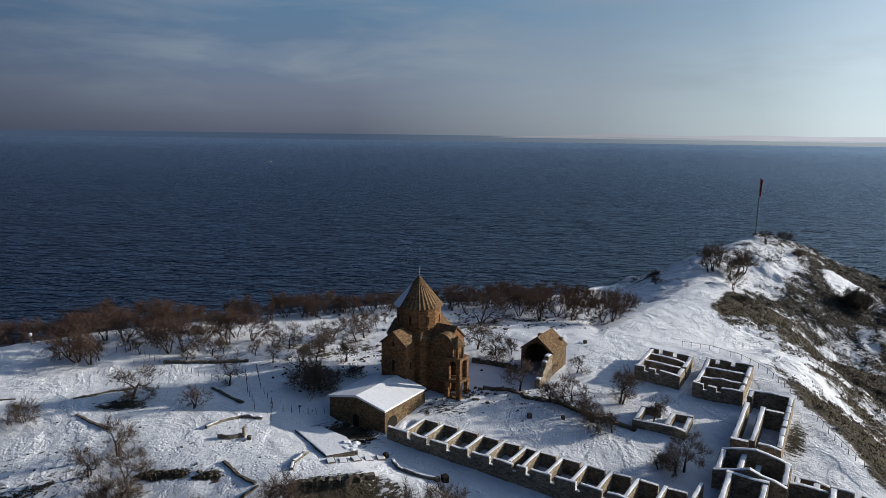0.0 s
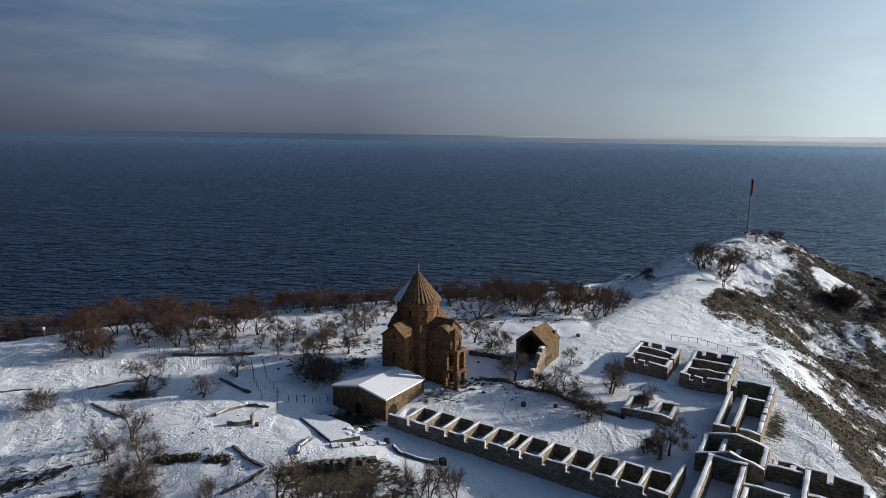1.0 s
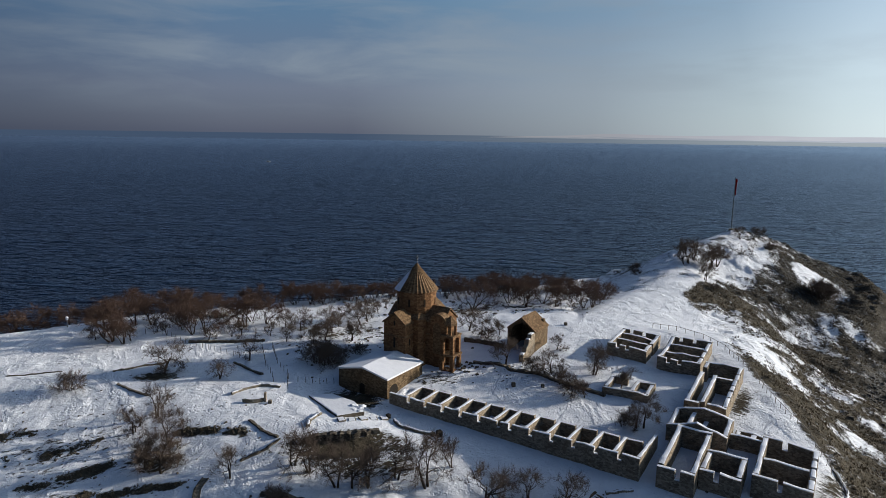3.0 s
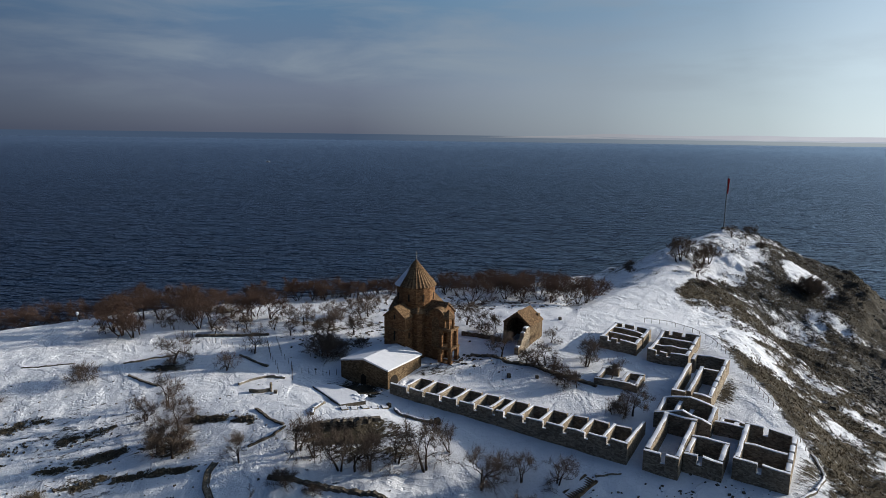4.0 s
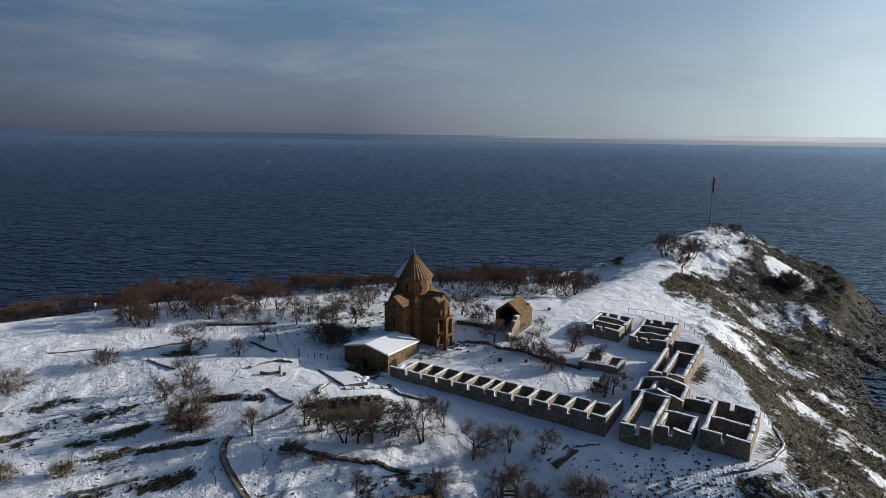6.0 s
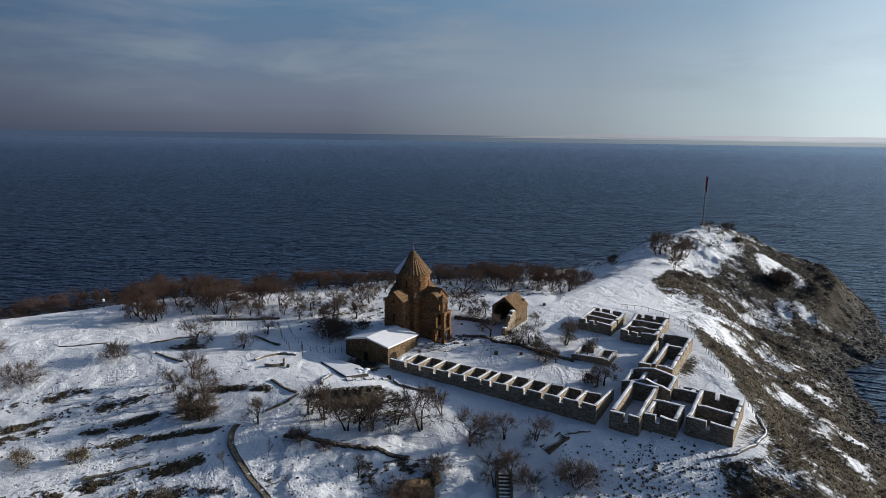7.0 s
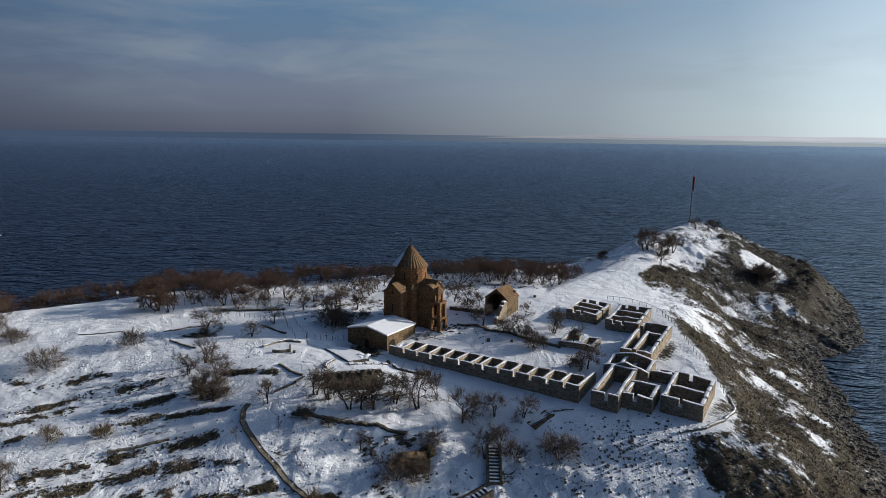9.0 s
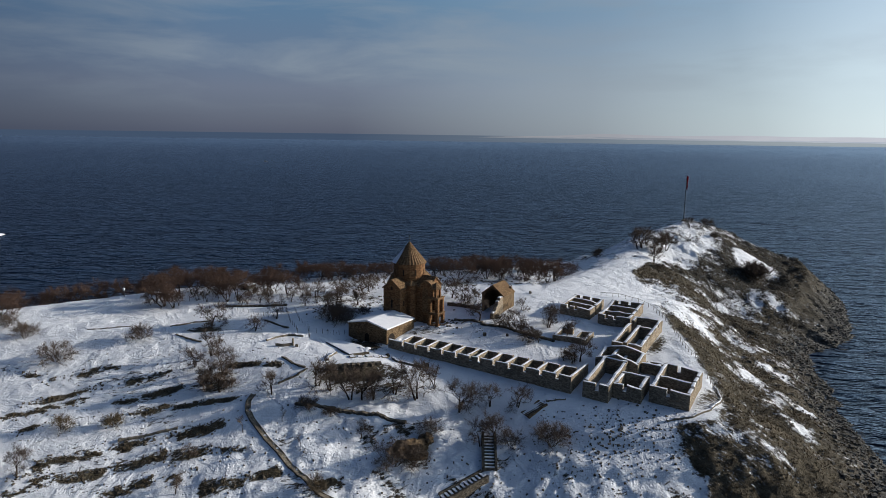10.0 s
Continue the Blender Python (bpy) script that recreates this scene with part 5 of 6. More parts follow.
# ------------------------------------------------------------------ dry-stone walls, path, stairs
def stone_wall(pts, h, thick=0.7, label="low dry-stone wall of dark rubble", snow=True, mat=None):
    g = thing("stone_wall", pose(0, 0, 0), label, "wall", "dry-stone walls")
    for p, q in zip(pts, pts[1:]):
        wall_run(g, p, q, ground_z, h * 0.75, thick * 0.65, snow=snow, mat=mat or DRYSTONE, rough=0.06 + 0.10 * h, name="wall_length", pitch=0.45, wob=0.4)
    return g


stone_wall([(-46.6, 6.4), (-38.5, 6.0), (-31.1, 6.2)], 0.55, 0.9, snow=False)
stone_wall([(-54.8, -8.9), (-50.6, -6.3), (-46.7, -4.8)], 0.28, 0.6, snow=False)
stone_wall([(-51.3, -14.4), (-48.2, -16.5), (-44.3, -18.5)], 0.28, 0.6, snow=False)
stone_wall([(-30.2, -18.6), (-28.9, -16.6), (-26.2, -14.8), (-22.9, -15.1)], 0.5, 0.7, "curved low stone wall capped with snow", mat=PATHSTONE)
stone_wall([(-24.8, -27.4), (-22.2, -30.0), (-19.2, -32.2)], 0.35, 0.6, snow=False)
stone_wall([(-23.8, -36.0), (-20.3, -34.1), (-18.8, -32.5)], 0.25, 0.6, snow=False)
stone_wall([(-2.6, -24.8), (-1.4, -27.3), (1.1, -29.0), (3.5, -29.5)], 0.55, 0.6, "curved low stone wall capped with snow", mat=PATHSTONE)
stone_wall([(10.9, -4.3), (13.3, -4.7), (17.6, -7.9), (21.9, -9.2), (26.4, -13.5), (32.4, -18.4)], 0.5, 1.1, "collapsed dark rubble courtyard wall", snow=False)
stone_wall([(9.5, 6.2), (13, 4.8), (17.2, 2.0)], 1.0, 0.9, "dark rubble wall behind the church", snow=False)
stone_wall([(-19.2, -42.2), (-11.0, -43.6), (-4.8, -45.3), (1.3, -46.9)], 0.55, 1.1, "dark earth-filled dry-stone terrace wall", snow=False)
stone_wall([(-15.3, -29.7), (-15.4, -27.9), (-14.6, -25.9), (-14.2, -24.9)], 0.5, 0.7, "curved pale stone wall by the steps", mat=PATHSTONE)
stone_wall([(-14.6, -32.6), (-12.0, -32.3), (-8.5, -31.9), (-4.4, -30.6)], 0.6, 1.3, "dark rubble terrace wall among trees", snow=False)
stone_wall([(26.6, -43.7), (28.3, -43.6), (30.2, -43.5)], 0.25, 0.7, "low stone edge beside the track", mat=PATHSTONE)
stone_wall([(-48.4, -49.6), (-43.9, -48.2), (-39.1, -46.8)], 0.3, 0.9, "low grey stone terrace wall", snow=False, mat=PATHSTONE)
stone_wall([(-72.4, -11.7), (-68.2, -10.5), (-63.6, -9.5)], 0.2, 0.5, snow=False)
stone_wall([(-34, -4.9), (-27.2, -10.4)], 0.4, 0.6, snow=False)


stone_wall([(59.4, -38.5), (59.6, -41.5), (57.6, -45.2), (54.5, -48.6), (50.5, -51), (46, -51.5)], 0.4, 0.6, "low curved kerb wall of grey stone with snow", mat=PATHSTONE)


def platform():
    """The raised snow-covered terrace in front of the hall."""
    g = thing("stone_platform", pose(0, 0, 0), "raised stone terrace covered with snow", "platform")
    out = [(-17.4, -18.0), (-11.4, -26.0), (-7.4, -24.3), (-9.4, -20.4), (-13.8, -17.0)]
    z = max(ground_z(x, y) for x, y in out) + 0.25
    b = bmesh.new()
    prism(b, out, z - 2.5, z, 0.05)
    part("masonry", finish(b), DRYSTONE, g)
    b = bmesh.new()
    cx, cy = sum(p[0] for p in out) / 5, sum(p[1] for p in out) / 5
    lo = [b.verts.new((x, y, z + 0.004)) for x, y in out]
    hi = [b.verts.new((cx + (x - cx) * 0.97, cy + (y - cy) * 0.97, z + 0.09)) for x, y in out]
    b.faces.new(hi)
    for i in range(5):
        b.faces.new((lo[i], lo[(i + 1) % 5], hi[(i + 1) % 5], hi[i]))
    part("snow_cover", finish(b), SNOW, g, "even snow cover")
    heap = random.Random(4)
    b = bmesh.new()
    for i in range(9):                          # snow shovelled aside
        w = heap.uniform(0.35, 0.75)
        at = Matrix.Translation((-8.3 + heap.uniform(-1.0, 0.5), -23.2 + heap.uniform(-1.3, 1.2), z + 0.06))
        for v in bmesh.ops.create_icosphere(b, subdivisions=2, radius=1.0, matrix=at @ Matrix.Diagonal((w, w * 0.8, w * 0.32, 1)))["verts"]:
            v.co += Vector((heap.gauss(0, 0.04), heap.gauss(0, 0.04), heap.gauss(0, 0.04)))
    part("snow_heap", b, SNOW, g, "shovelled lumps of snow")


platform()


def terrace_steps():
    g = thing("stone_steps", pose(0, 0, 0), "row of broad stone steps half buried in snow", "steps")
    for i in range(5):
        t = i / 4
        x, y = -10.6 + 6.4 * t, -27.0 + 2.6 * t
        z = ground_z(x, y)
        b = bmesh.new()
        box(b, -0.6, 0.6, -0.7, 0.7, -0.8, 0.12)
        bevelled(b, 0.06)
        o = part("step", b, PATHSTONE, g)
        o.matrix_world = pose(x, y + 0.25 * math.sin(5 * i), z + 0.05 + 0.06 * math.cos(3 * i), 0, 3 * math.sin(7 * i), 22 + 9 * math.sin(4 * i))
        b = bmesh.new()
        box(b, -0.55, 0.42, -0.66, 0.66, 0.124, 0.20)
        bevelled(b, 0.05)
        part("snow", b, SNOW, o)


terrace_steps()


def curved_bench():
    g = thing("stone_bench", pose(-25.9, -20.9, ground_z(-25.9, -21.3), 0, 0, 8), "small curved stone seat with an upright slab", "monument")
    b = bmesh.new()
    n = 8
    rows = []
    for i in range(n + 1):
        a = math.pi * (1.1 + 0.8 * i / n)
        rows.append([b.verts.new((r * math.cos(a), r * 0.55 * math.sin(a) + 0.4, z)) for r, z in ((1.9, -0.4), (1.9, 0.55), (1.35, 0.55), (1.35, -0.4))])
    for r0, r1 in zip(rows, rows[1:]):
        for k in range(4):
            b.faces.new((r0[k], r1[k], r1[(k + 1) % 4], r0[(k + 1) % 4]))
    b.faces.new(rows[0])
    b.faces.new(rows[-1][::-1])
    part("seat", finish(b), PATHSTONE, g)
    b = bmesh.new()
    box(b, 1.7, 2.05, -0.4, 0.4, -0.4, 1.5)
    part("slab", bevelled(b, 0.05), RUIN, g, "upright grey slab")
    b = bmesh.new()
    box(b, 2.4, 3.0, -1.1, -0.5, -0.3, 0.5)
    part("block", bevelled(b, 0.08), DRYSTONE, g)


curved_bench()


def footpath():
    """Cobbled footpath down the slope, with low kerbs."""
    line = [(-27.7, -38.9), (-28.1, -41.0), (-27.6, -43.5), (-26.3, -45.6), (-22.6, -50.6), (-19.0, -54.5), (-15.3, -58.5), (-11.4, -62.3), (-7.2, -64.6)]
    g = tagged(new("footpath"), "narrow stone-paved footpath winding down the slope", "path", kind="structure")
    for side, w0, w1, lift, mat, nm in ((0, -0.34, 0.34, 0.10, PATHSTONE, "paving"), (1, -0.50, -0.345, 0.18, DRYSTONE, "kerb"), (2, 0.345, 0.50, 0.18, DRYSTONE, "kerb")):
        b = bmesh.new()
        prev = None
        fine = []
        for (ax, ay), (bx, by) in zip(line, line[1:]):
            for i in range(4):
                fine.append((ax + (bx - ax) * i / 4, ay + (by - ay) * i / 4))
        for i in range(len(fine) - 1):
            x, y = fine[i]
            dx, dy = fine[i + 1][0] - x, fine[i + 1][1] - y
            L = math.hypot(dx, dy)
            nx, ny = -dy / L, dx / L
            z = ground_z(x, y) + lift + random.uniform(-0.03, 0.03)
            row = [b.verts.new((x + nx * w0, y + ny * w0, z)), b.verts.new((x + nx * w1, y + ny * w1, z)),
                   b.verts.new((x + nx * w1, y + ny * w1, z - 0.8)), b.verts.new((x + nx * w0, y + ny * w0, z - 0.8))]
            if prev:
                for k in range(4):
                    b.faces.new((prev[k], row[k], row[(k + 1) % 4], prev[(k + 1) % 4]))
            else:
                b.faces.new(row)
            prev = row
        b.faces.new(prev[::-1])
        part(nm, finish(b), mat, g)


footpath()


def stairs(a, b_, width, n, label, proud=0.5, mat=None, snowy=True):
    """A flight of steps down from a to b_ (plan)."""
    g = thing("stairway", pose(0, 0, 0), label, "stairs", "stairways")
    dx, dy = b_[0] - a[0], b_[1] - a[1]
    L = math.hypot(dx, dy)
    yaw = math.degrees(math.atan2(dy, dx)) + 90
    run = L / n
    z0, z1 = ground_z(*a) + proud, ground_z(*b_) + 0.8 * proud
    mat, curb = mat or DRYSTONE, 0.08 + 0.48 * proud
    bm = bmesh.new()
    box(bm, -width / 2, width / 2, -run * 0.5, run * 0.30, -1.0, 0.0)
    bevelled(bm, 0.03)
    step_me = mesh_of("step", bm, mat)
    bm = bmesh.new()
    box(bm, -width / 2 + 0.05, width / 2 - 0.05, -run * 0.42, run * 0.16, 0.004, 0.10)
    bevelled(bm, 0.03)
    snow_me = mesh_of("step_snow", bm, SNOW)
    for i in range(n):
        t = (i + 0.5) / n
        o = part("step", step_me, None, g)
        o.matrix_world = pose(a[0] + dx * t, a[1] + dy * t, z0 + (z1 - z0) * t, 0, 0, yaw)
        if snowy:
            part("tread_snow", snow_me, None, o, "snow lying on the tread")
    for side in (-1, 1):
        bm = bmesh.new()
        k = 6
        prev = None
        for i in range(k + 1):
            t = i / k
            z = z0 + (z1 - z0) * t
            x, y = a[0] + dx * t - dy / L * side * (width / 2 + 0.22), a[1] + dy * t + dx / L * side * (width / 2 + 0.22)
            ox, oy = -dy / L * 0.2, dx / L * 0.2
            row = [bm.verts.new((x - ox, y - oy, z - 1.2)), bm.verts.new((x + ox, y + oy, z - 1.2)), bm.verts.new((x + ox, y + oy, z + curb)), bm.verts.new((x - ox, y - oy, z + curb))]
            if prev:
                for m in range(4):
                    bm.faces.new((prev[m], row[m], row[(m + 1) % 4], prev[(m + 1) % 4]))
            else:
                bm.faces.new(row)
            prev = row
        bm.faces.new(prev[::-1])
        part("side_wall", finish(bm), mat, g)


stairs((15.8, -49.4), (15.5, -56.4), 1.7, 11, "steep stone stairway with snow on its treads")
stairs((26.0, -44.0), (22.4, -46.6), 1.5, 12, "short stone stairway down from the track", 0.06, JAMSTONE, False)
stairs((14.6, -57.3), (7.6, -61.4), 1.6, 11, "lower stone stairway with snow on its treads")


# ------------------------------------------------------------------ fences and small things
def fence(pts, spacing, h, label, rails=(0.45, 0.9), mat=None, r=0.05):
    g = thing("fence", pose(0, 0, 0), label, "fence", "fences")
    mat = mat or WOOD
    bm = bmesh.new()
    bmesh.ops.create_cone(bm, cap_ends=True, segments=6, radius1=r, radius2=r * 0.85, depth=h + 0.4, matrix=Matrix.Translation((0, 0, (h - 0.4) / 2)))
    post_me = mesh_of("post", bm, mat)
    spots = []
    for (ax, ay), (bx, by) in zip(pts, pts[1:]):
        n = max(1, round(math.hypot(bx - ax, by - ay) / spacing))
        spots += [(ax + (bx - ax) * i / n, ay + (by - ay) * i / n) for i in range(n)]
    spots.append(pts[-1])
    for x, y in spots:
        o = part("post", post_me, None, g)
        o.matrix_world = pose(x, y, ground_z(x, y), random.uniform(-4, 4), random.uniform(-4, 4), random.uniform(0, 90))
    for (ax, ay), (bx, by) in zip(spots, spots[1:]):
        za, zb = ground_z(ax, ay), ground_z(bx, by)
        L = math.dist((ax, ay, za), (bx, by, zb))
        for k in rails:
            bm = bmesh.new()
            box(bm, 0, L, -0.025, 0.025, -0.025, 0.025)
            o = part("rail", finish(bm), mat, g)
            d = Vector((bx - ax, by - ay, zb - za)).normalized()
            o.matrix_world = Matrix.Translation((ax, ay, za + k * h)) @ d.to_track_quat("X", "Z").to_matrix().to_4x4()


RAILMAT = plain_material("pale_rail", (0.22, 0.20, 0.17), (0.36, 0.33, 0.29), 3.0, bump=0)
fence([(59.6, -1.0), (60.2, -7.7), (60.5, -11.6), (59.4, -17.1), (59.0, -22.4), (59.3, -26.9), (59.4, -32.3), (58.8, -38.0), (58.2, -44.0)], 1.7, 1.05, "pale wooden railing along the edge of the slope", (0.92,), mat=RAILMAT, r=0.05)
fence([(50.5, 14.5), (54.0, 10.0), (57.5, 4.5), (59.6, -1.0)], 1.9, 1.05, "pale wooden railing behind the ruined houses", (0.92,), mat=RAILMAT, r=0.05)
fence([(-28.5, 2.2), (-25.7, -5.5), (-22.8, -10.2), (-21.4, -15.9)], 1.6, 1.1, "thin fence of wooden posts beside the path", ())
fence([(-30.2, 1.2), (-27.6, -6.5), (-25.2, -11.2), (-24.6, -13.0)], 1.6, 1.1, "thin fence of wooden posts beside the path", ())
fence([(-22.3, -11.6), (-20.4, -12.6), (-16.6, -12.2), (-14.2, -11.6)], 1.5, 1.1, "thin fence of wooden posts beside the hall", ())
fence([(-59.4, 11.4), (-54.1, 11.7), (-45.8, 4.9), (-39.6, 1.3), (-32.2, -3.3)], 1.9, 1.1, "thin fence of wooden posts in the orchard", ())


def small_block(x, y, s, label, name, cat, mat):
    bm = bmesh.new()
    box(bm, -s / 2, s / 2, -s / 2, s / 2, -0.2, s)
    bevelled(bm, s * 0.12)
    o = new(name, mesh_of(name, bm, mat))
    o.matrix_world = pose(x, y, ground_z(x, y), 0, 0, random.uniform(0, 90))
    return tagged(o, label, cat)


small_block(17.5, -13.7, 0.7, "dark carved stone block standing in snow", "stone_block", "stone", DRYSTONE)
small_block(22.5, -14.5, 0.55, "dark carved stone block standing in snow", "stone_block", "stone", DRYSTONE)
small_block(31.4, 13.2, 0.6, "weathered dark carved stone with a cap of snow", "carved_stone", "stone", DRYSTONE)
small_block(4.6, -29.4, 0.9, "dark litter bin beside the low wall", "litter_bin", "bin", SHADOWED)
small_block(3.6, -29.6, 0.6, "dark stone block beside the low wall", "stone_block", "stone", DRYSTONE)
small_block(-3.6, -23.6, 0.7, "dark bollard at the end of the steps", "bollard", "bollard", SHADOWED)


def outcrop():
    """A brown rock standing out of the slope beside thorn bushes."""
    bm = bmesh.new()
    bmesh.ops.create_icosphere(bm, subdivisions=4, radius=1.0)
    for v in bm.verts:
        p = v.co.copy()
        k = 1 + 0.45 * noise.noise(p * 1.3) + 0.22 * noise.noise(p * 3.1) + 0.10 * noise.noise(p * 7.0)
        ledge = 0.10 * math.sin(9 * p.z + 3 * noise.noise(p * 2))
        v.co = Vector((p.x * 3.2 * (k + ledge), p.y * 2.2 * (k + ledge), p.z * 1.9 * k))
    me = mesh_of("rock_outcrop", bm, JAMSTONE)
    for x, y, s, turn in ((2.6, -52.4, 1.0, 20), (5.0, -50.2, 0.55, 80)):
        o = new("rock_outcrop", me)
        o.matrix_world = pose(x, y, ground_z(x, y) + 0.3 * s, 0, 0, turn) @ Matrix.Scale(s, 4)
        tagged(o, "brown weathered rock outcrop on the snowy slope", "rock", "rock outcrops")


outcrop()


def lamp_post():
    x, y = -76.6, 16.0
    g = thing("lamp_post", pose(x, y, ground_z(x, y)), "white-headed lamp post standing among shore trees", "lamp post")
    bm = bmesh.new()
    bmesh.ops.create_cone(bm, cap_ends=True, segments=8, radius1=0.14, radius2=0.1, depth=1.7, matrix=Matrix.Translation((0, 0, 0.8)))
    part("post", bm, STEEL, g)
    bm = bmesh.new()
    bmesh.ops.create_cone(bm, cap_ends=True, segments=10, radius1=0.22, radius2=0.32, depth=0.5, matrix=Matrix.Translation((0, 0, 1.9)))
    bmesh.ops.create_cone(bm, cap_ends=True, segments=10, radius1=0.36, radius2=0.1, depth=0.25, matrix=Matrix.Translation((0, 0, 2.27)))
    part("head", bm, SNOW, g, "white lamp head with snow")


lamp_post()


def kiosk():
    x, y = -46.5, 24.9
    g = thing("garden_hut", pose(x, y, ground_z(x, y), 0, 0, -12) @ Matrix.Diagonal((0.9, 0.9, 0.62, 1)), "small grey hut with a snowy roof among trees", "hut")
    pale = plain_material("grey_plaster", (0.20, 0.20, 0.165), (0.30, 0.30, 0.25), 2.0)
    bm = bmesh.new()
    extrude_profile(bm, [(-1.6, -0.5), (1.6, -0.5), (1.6, 2.0), (0, 2.9), (-1.6, 2.0)], "y", -1.4, 1.4)
    part("wall", finish(bm), pale, g)
    bm = bmesh.new()
    extrude_profile(bm, [(-1.9, 1.9), (0, 2.95), (1.9, 1.9), (1.9, 2.1), (0, 3.2), (-1.9, 2.1)], "y", -1.7, 1.7)
    part("roof", finish(bm), SNOW, g, "snow-covered pitched roof")
    bm = bmesh.new()
    box(bm, -0.45, 0.45, -1.43, -1.3, -0.1, 1.7)
    part("doorway", bm, SHADOWED, g, "dark doorway")


kiosk()


# ------------------------------------------------------------------ loose stones and dry scrub
def rubble(name, label, spots, mat, rng):
    v, f = [], []
    base = [(-1, -1, -1), (1, -1, -1), (1, 1, -1), (-1, 1, -1), (-0.7, -0.75, 0.8), (0.75, -0.6, 0.7), (0.6, 0.75, 0.85), (-0.75, 0.6, 0.7)]
    quads = [(0, 3, 2, 1), (4, 5, 6, 7), (0, 1, 5, 4), (1, 2, 6, 5), (2, 3, 7, 6), (3, 0, 4, 7)]
    for x, y, s in spots:
        z = ground_z(x, y)
        a = rng.uniform(0, 6.28)
        c, sn = math.cos(a), math.sin(a)
        sx, sy, sz = s * rng.uniform(0.7, 1.3), s * rng.uniform(0.6, 1.1), s * rng.uniform(0.4, 0.9)
        k = len(v)
        for bx, by, bz in base:
            bx, by, bz = bx * sx * rng.uniform(0.75, 1.2), by * sy * rng.uniform(0.75, 1.2), bz * sz
            v.append((x + c * bx - sn * by, y + sn * bx + c * by, z + bz + sz * 0.15))
        f += [tuple(k + i for i in q) for q in quads]
    me = bpy.data.meshes.new(name)
    me.from_pydata(v, [], f)
    me.materials.append(mat)
    return tagged(new(name, me), label, "stones", kind="stuff")


rng = random.Random(11)
spots = [(rng.gauss(-12, 7), rng.gauss(3, 6), rng.uniform(0.1, 0.35)) for _ in range(150)]
spots += [(rng.uniform(4, 24), rng.gauss(-8.5, 2.2), rng.uniform(0.06, 0.22)) for _ in range(70)]
spots += [(rng.uniform(-24, 40), rng.uniform(22, 40), rng.uniform(0.12, 0.4)) for _ in range(160)]
spots += [(rng.uniform(-80, -20), rng.uniform(-60, -16), rng.uniform(0.06, 0.22)) for _ in range(260)]
spots += [(rng.uniform(-26, 50), rng.uniform(-64, -46), rng.uniform(0.05, 0.2)) for _ in range(420)]
spots += [(38 + rng.gauss(0, 7), -54 + rng.gauss(0, 3.5), rng.uniform(0.06, 0.26)) for _ in range(380)]
spots += [(9.5 + rng.gauss(0, 1.6), -6 + rng.gauss(0, 1.6), rng.uniform(0.15, 0.4)) for _ in range(40)]
for ax, ay, bx, by, w in STRIPS:                # stones fallen from the old terrace walls
    for _ in range(int(4 * math.hypot(bx - ax, by - ay))):
        t = rng.random()
        spots.append((ax + (bx - ax) * t + rng.gauss(0, 0.5) * w, ay + (by - ay) * t + rng.gauss(0, 0.7) * w, rng.uniform(0.07, 0.26)))
rubble("loose_stones", "dark loose stones lying in the snow", spots, DRYSTONE, rng)
spots = []
for _ in range(2400):
    y = rng.uniform(-64, 104)
    x = float(np.interp(y, [q[1] for q in COAST[:13]], [q[0] for q in COAST[:13]])) - abs(rng.gauss(0, 5.5)) + 0.5
    spots.append((x, y, rng.uniform(0.12, 0.5)))
rubble("shore_rocks", "grey broken rocks along the waterline", spots, SHOREROCK, rng)


def scrub():
    """Tufts of dry grass and thorn on the terrace risers and the seaward slope."""
    r = random.Random(23)
    v, f = [], []

    def tuft(x, y, s):
        z = ground_z(x, y)
        for _ in range(7):
            a, lean = r.uniform(0, 6.28), r.uniform(0.1, 0.8)
            bx, by = x + r.uniform(-0.3, 0.3) * s, y + r.uniform(-0.3, 0.3) * s
            h = s * r.uniform(0.5, 1.1)
            w = s * 0.13
            c, sn = math.cos(a), math.sin(a)
            k = len(v)
            v.extend([(bx - sn * w, by + c * w, z - 0.1), (bx + sn * w, by - c * w, z - 0.1), (bx + c * lean * h, by + sn * lean * h, z + h)])
            f.append((k, k + 1, k + 2))

    for ax, ay, bx, by, w in STRIPS:
        n = int(math.hypot(bx - ax, by - ay) * w * 11)
        for _ in range(n):
            t, o = r.random(), r.gauss(0, 0.85) * w
            L = math.hypot(bx - ax, by - ay)
            x, y = ax + (bx - ax) * t - (by - ay) / L * o, ay + (by - ay) * t + (bx - ax) / L * o
            if FINE["bare"][bisect_right(FINE["y"], y) - 1][bisect_right(FINE["x"], x) - 1] > 0.5:
                tuft(x, y, r.uniform(0.15, 0.5))
    for _ in range(19000):
        y = r.uniform(-64, 100)
        x0 = float(flank_edge(np.array(y)))
        x = x0 + r.uniform(1, 50)
        if FINE["bare"][bisect_right(FINE["y"], y) - 1][bisect_right(FINE["x"], x) - 1] > 0.46:
            tuft(x, y, r.uniform(0.15, 0.48))
    me = bpy.data.meshes.new("dry_scrub")
    me.from_pydata(v, [], f)
    me.materials.append(SHRUB)
    tagged(new("dry_scrub", me), "tufts of dry brown grass and thorn", "grass", kind="stuff")


scrub()


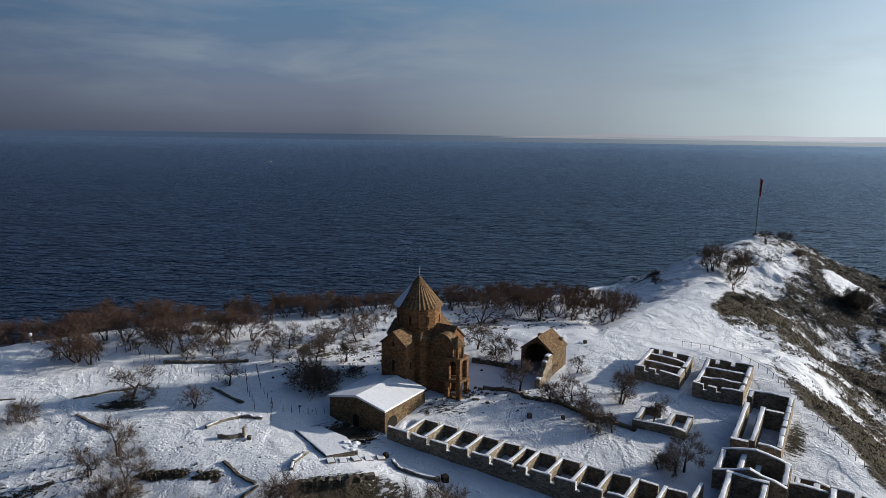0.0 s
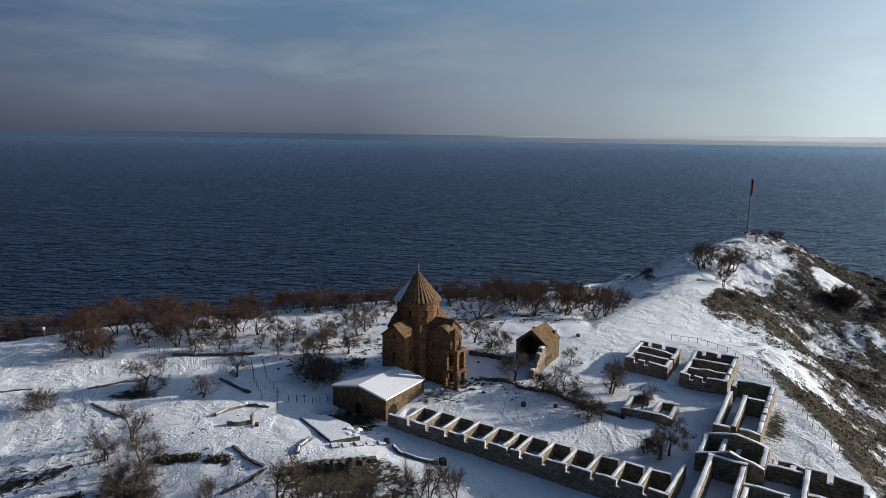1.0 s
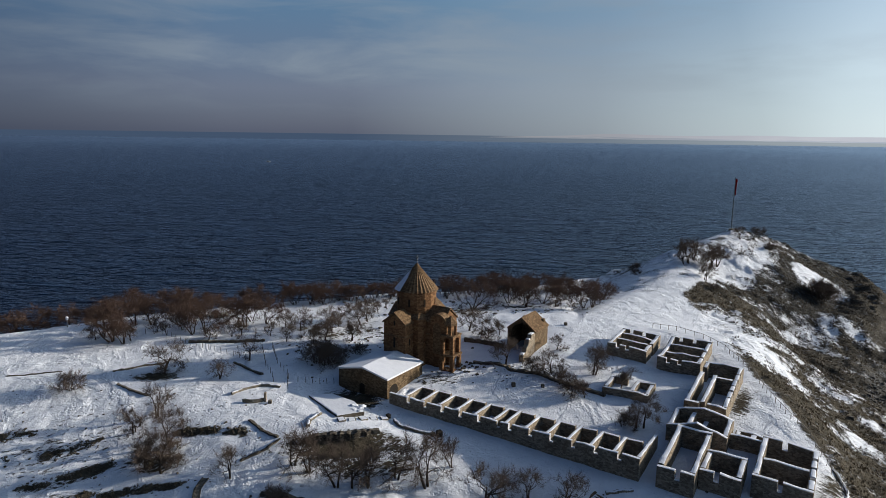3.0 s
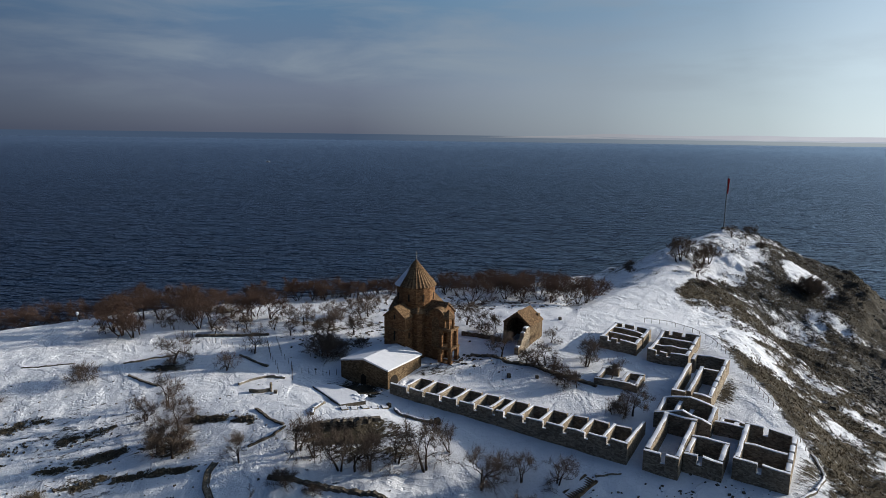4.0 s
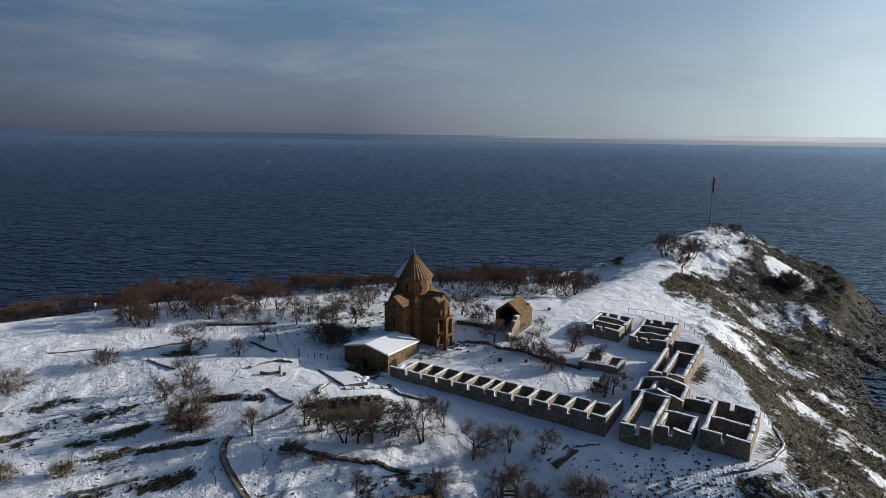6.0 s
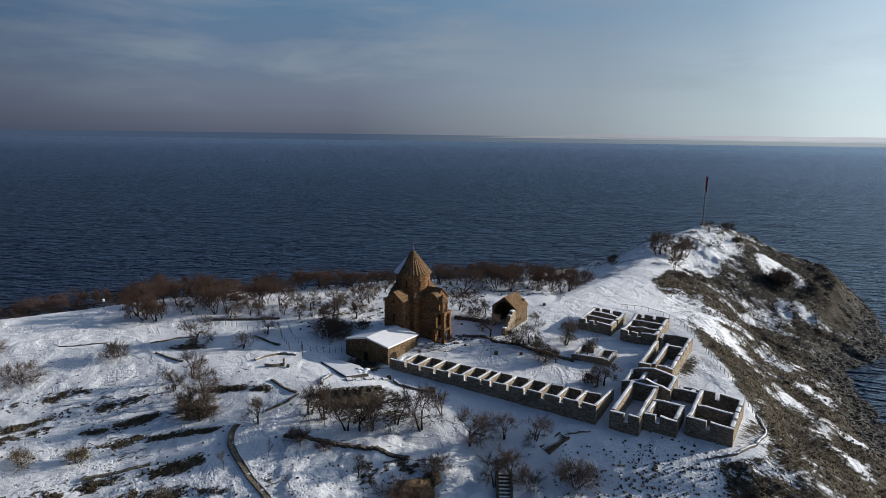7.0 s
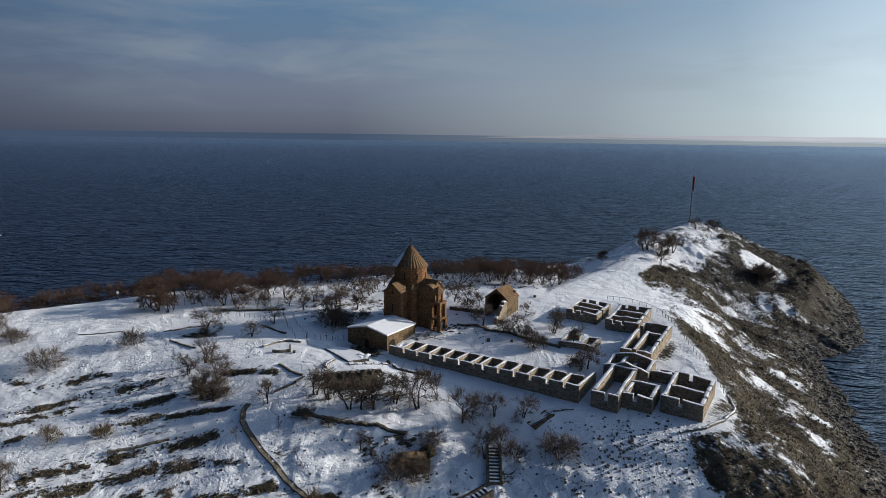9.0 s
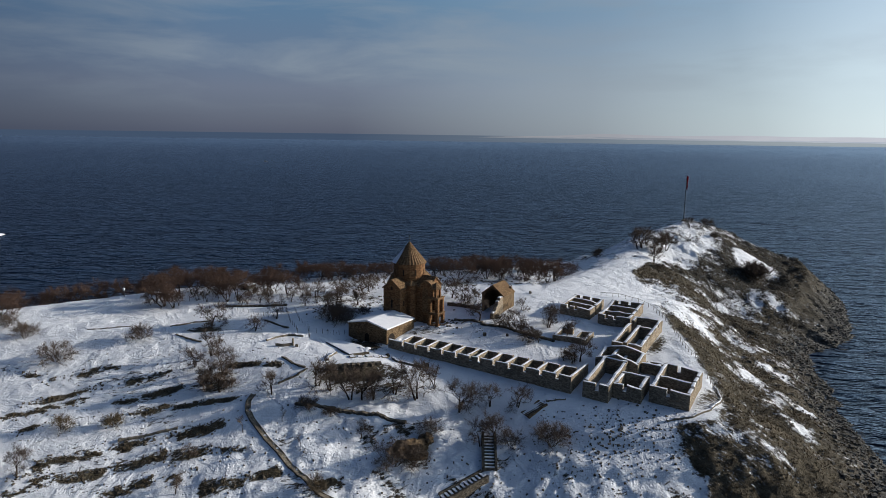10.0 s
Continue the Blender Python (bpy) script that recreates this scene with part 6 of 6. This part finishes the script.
# ------------------------------------------------------------------ distance
def far_shore():
    """Low snowy hills beyond the lake; their haze is painted as emission, not lit."""
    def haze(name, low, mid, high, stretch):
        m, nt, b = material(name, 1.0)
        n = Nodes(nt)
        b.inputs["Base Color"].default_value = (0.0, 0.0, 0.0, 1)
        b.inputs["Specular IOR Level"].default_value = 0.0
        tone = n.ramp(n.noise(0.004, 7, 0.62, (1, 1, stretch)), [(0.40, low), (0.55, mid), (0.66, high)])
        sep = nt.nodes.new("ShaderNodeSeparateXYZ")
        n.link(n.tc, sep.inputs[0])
        # brightening toward the sun, painted into the emission colour
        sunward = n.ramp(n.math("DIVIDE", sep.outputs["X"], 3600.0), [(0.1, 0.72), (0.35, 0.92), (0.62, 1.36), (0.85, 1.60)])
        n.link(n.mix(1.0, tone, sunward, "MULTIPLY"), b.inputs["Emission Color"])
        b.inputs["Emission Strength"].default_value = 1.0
        return m

    def strip(name, label, mat, a0, a1, dist, foot, top):
        v, f = [], []
        N = 160
        for i in range(N + 1):
            t = i / N
            a = radians(a0 + (a1 - a0) * t)              # clockwise from ahead
            x, y = dist * math.sin(a), dist * math.cos(a) - 100
            v += [(x, y, LAKE + foot), (x, y, LAKE + foot + top(t))]
        for i in range(N):
            k = 2 * i
            f.append((k, k + 2, k + 3, k + 1))
        me = bpy.data.meshes.new(name)
        me.from_pydata(v, [], f)
        me.materials.append(mat)
        tagged(new(name, me), label, "hills", kind="structure")

    ends = lambda t: min(1, 5 * t)
    strip("backdrop", "glowing backdrop of pale far hills with haze painted in", haze("haze_glow_hills", (0.204, 0.212, 0.236), (0.210, 0.218, 0.242), (0.218, 0.226, 0.248), 6), 4, 52, 4800, 38,
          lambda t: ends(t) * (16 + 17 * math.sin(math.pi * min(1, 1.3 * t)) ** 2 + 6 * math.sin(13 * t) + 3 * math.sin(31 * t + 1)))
    strip("backdrop_shore", "glowing backdrop of snow-streaked flat shore with haze painted in", haze("haze_glow_shore", (0.165, 0.182, 0.212), (0.182, 0.198, 0.226), (0.236, 0.246, 0.266), 30), 3, 52, 4700, 34,
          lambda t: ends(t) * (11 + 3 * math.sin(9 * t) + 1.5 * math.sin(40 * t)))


far_shore()


def jetty():
    bm = bmesh.new()
    bmesh.ops.create_grid(bm, x_segments=24, y_segments=10, size=1)
    for v in bm.verts:
        e = max(0, 1 - v.co.x ** 2) ** 0.5 * max(0, 1 - v.co.y ** 2) ** 0.5
        v.co = Vector((v.co.x * 26, v.co.y * 7, 3.2 * e - 1.0 + 0.5 * noise.noise(v.co * 4)))
    me = mesh_of("rock_spit", bm, SNOW)
    o = new("rock_spit", me)
    o.matrix_world = pose(-262, 215, LAKE, 0, 0, 4)
    tagged(o, "low snow-covered spit of rock in the lake", "rock")


jetty()


def boat():
    g = thing("boat", pose(-326, 1161, LAKE, 0, 0, 10), "small white boat far out on the lake", "boat")
    bm = bmesh.new()
    prism(bm, [(-3.5, -1.2), (2.2, -1.2), (4.2, 0), (2.2, 1.2), (-3.5, 1.2)], -0.3, 1.1)
    part("hull", finish(bm), SNOW, g, "white hull")
    bm = bmesh.new()
    box(bm, -2.2, 0.8, -0.85, 0.85, 1.1, 2.5)
    part("cabin", bevelled(bm, 0.1), RAILMAT, g)


boat()
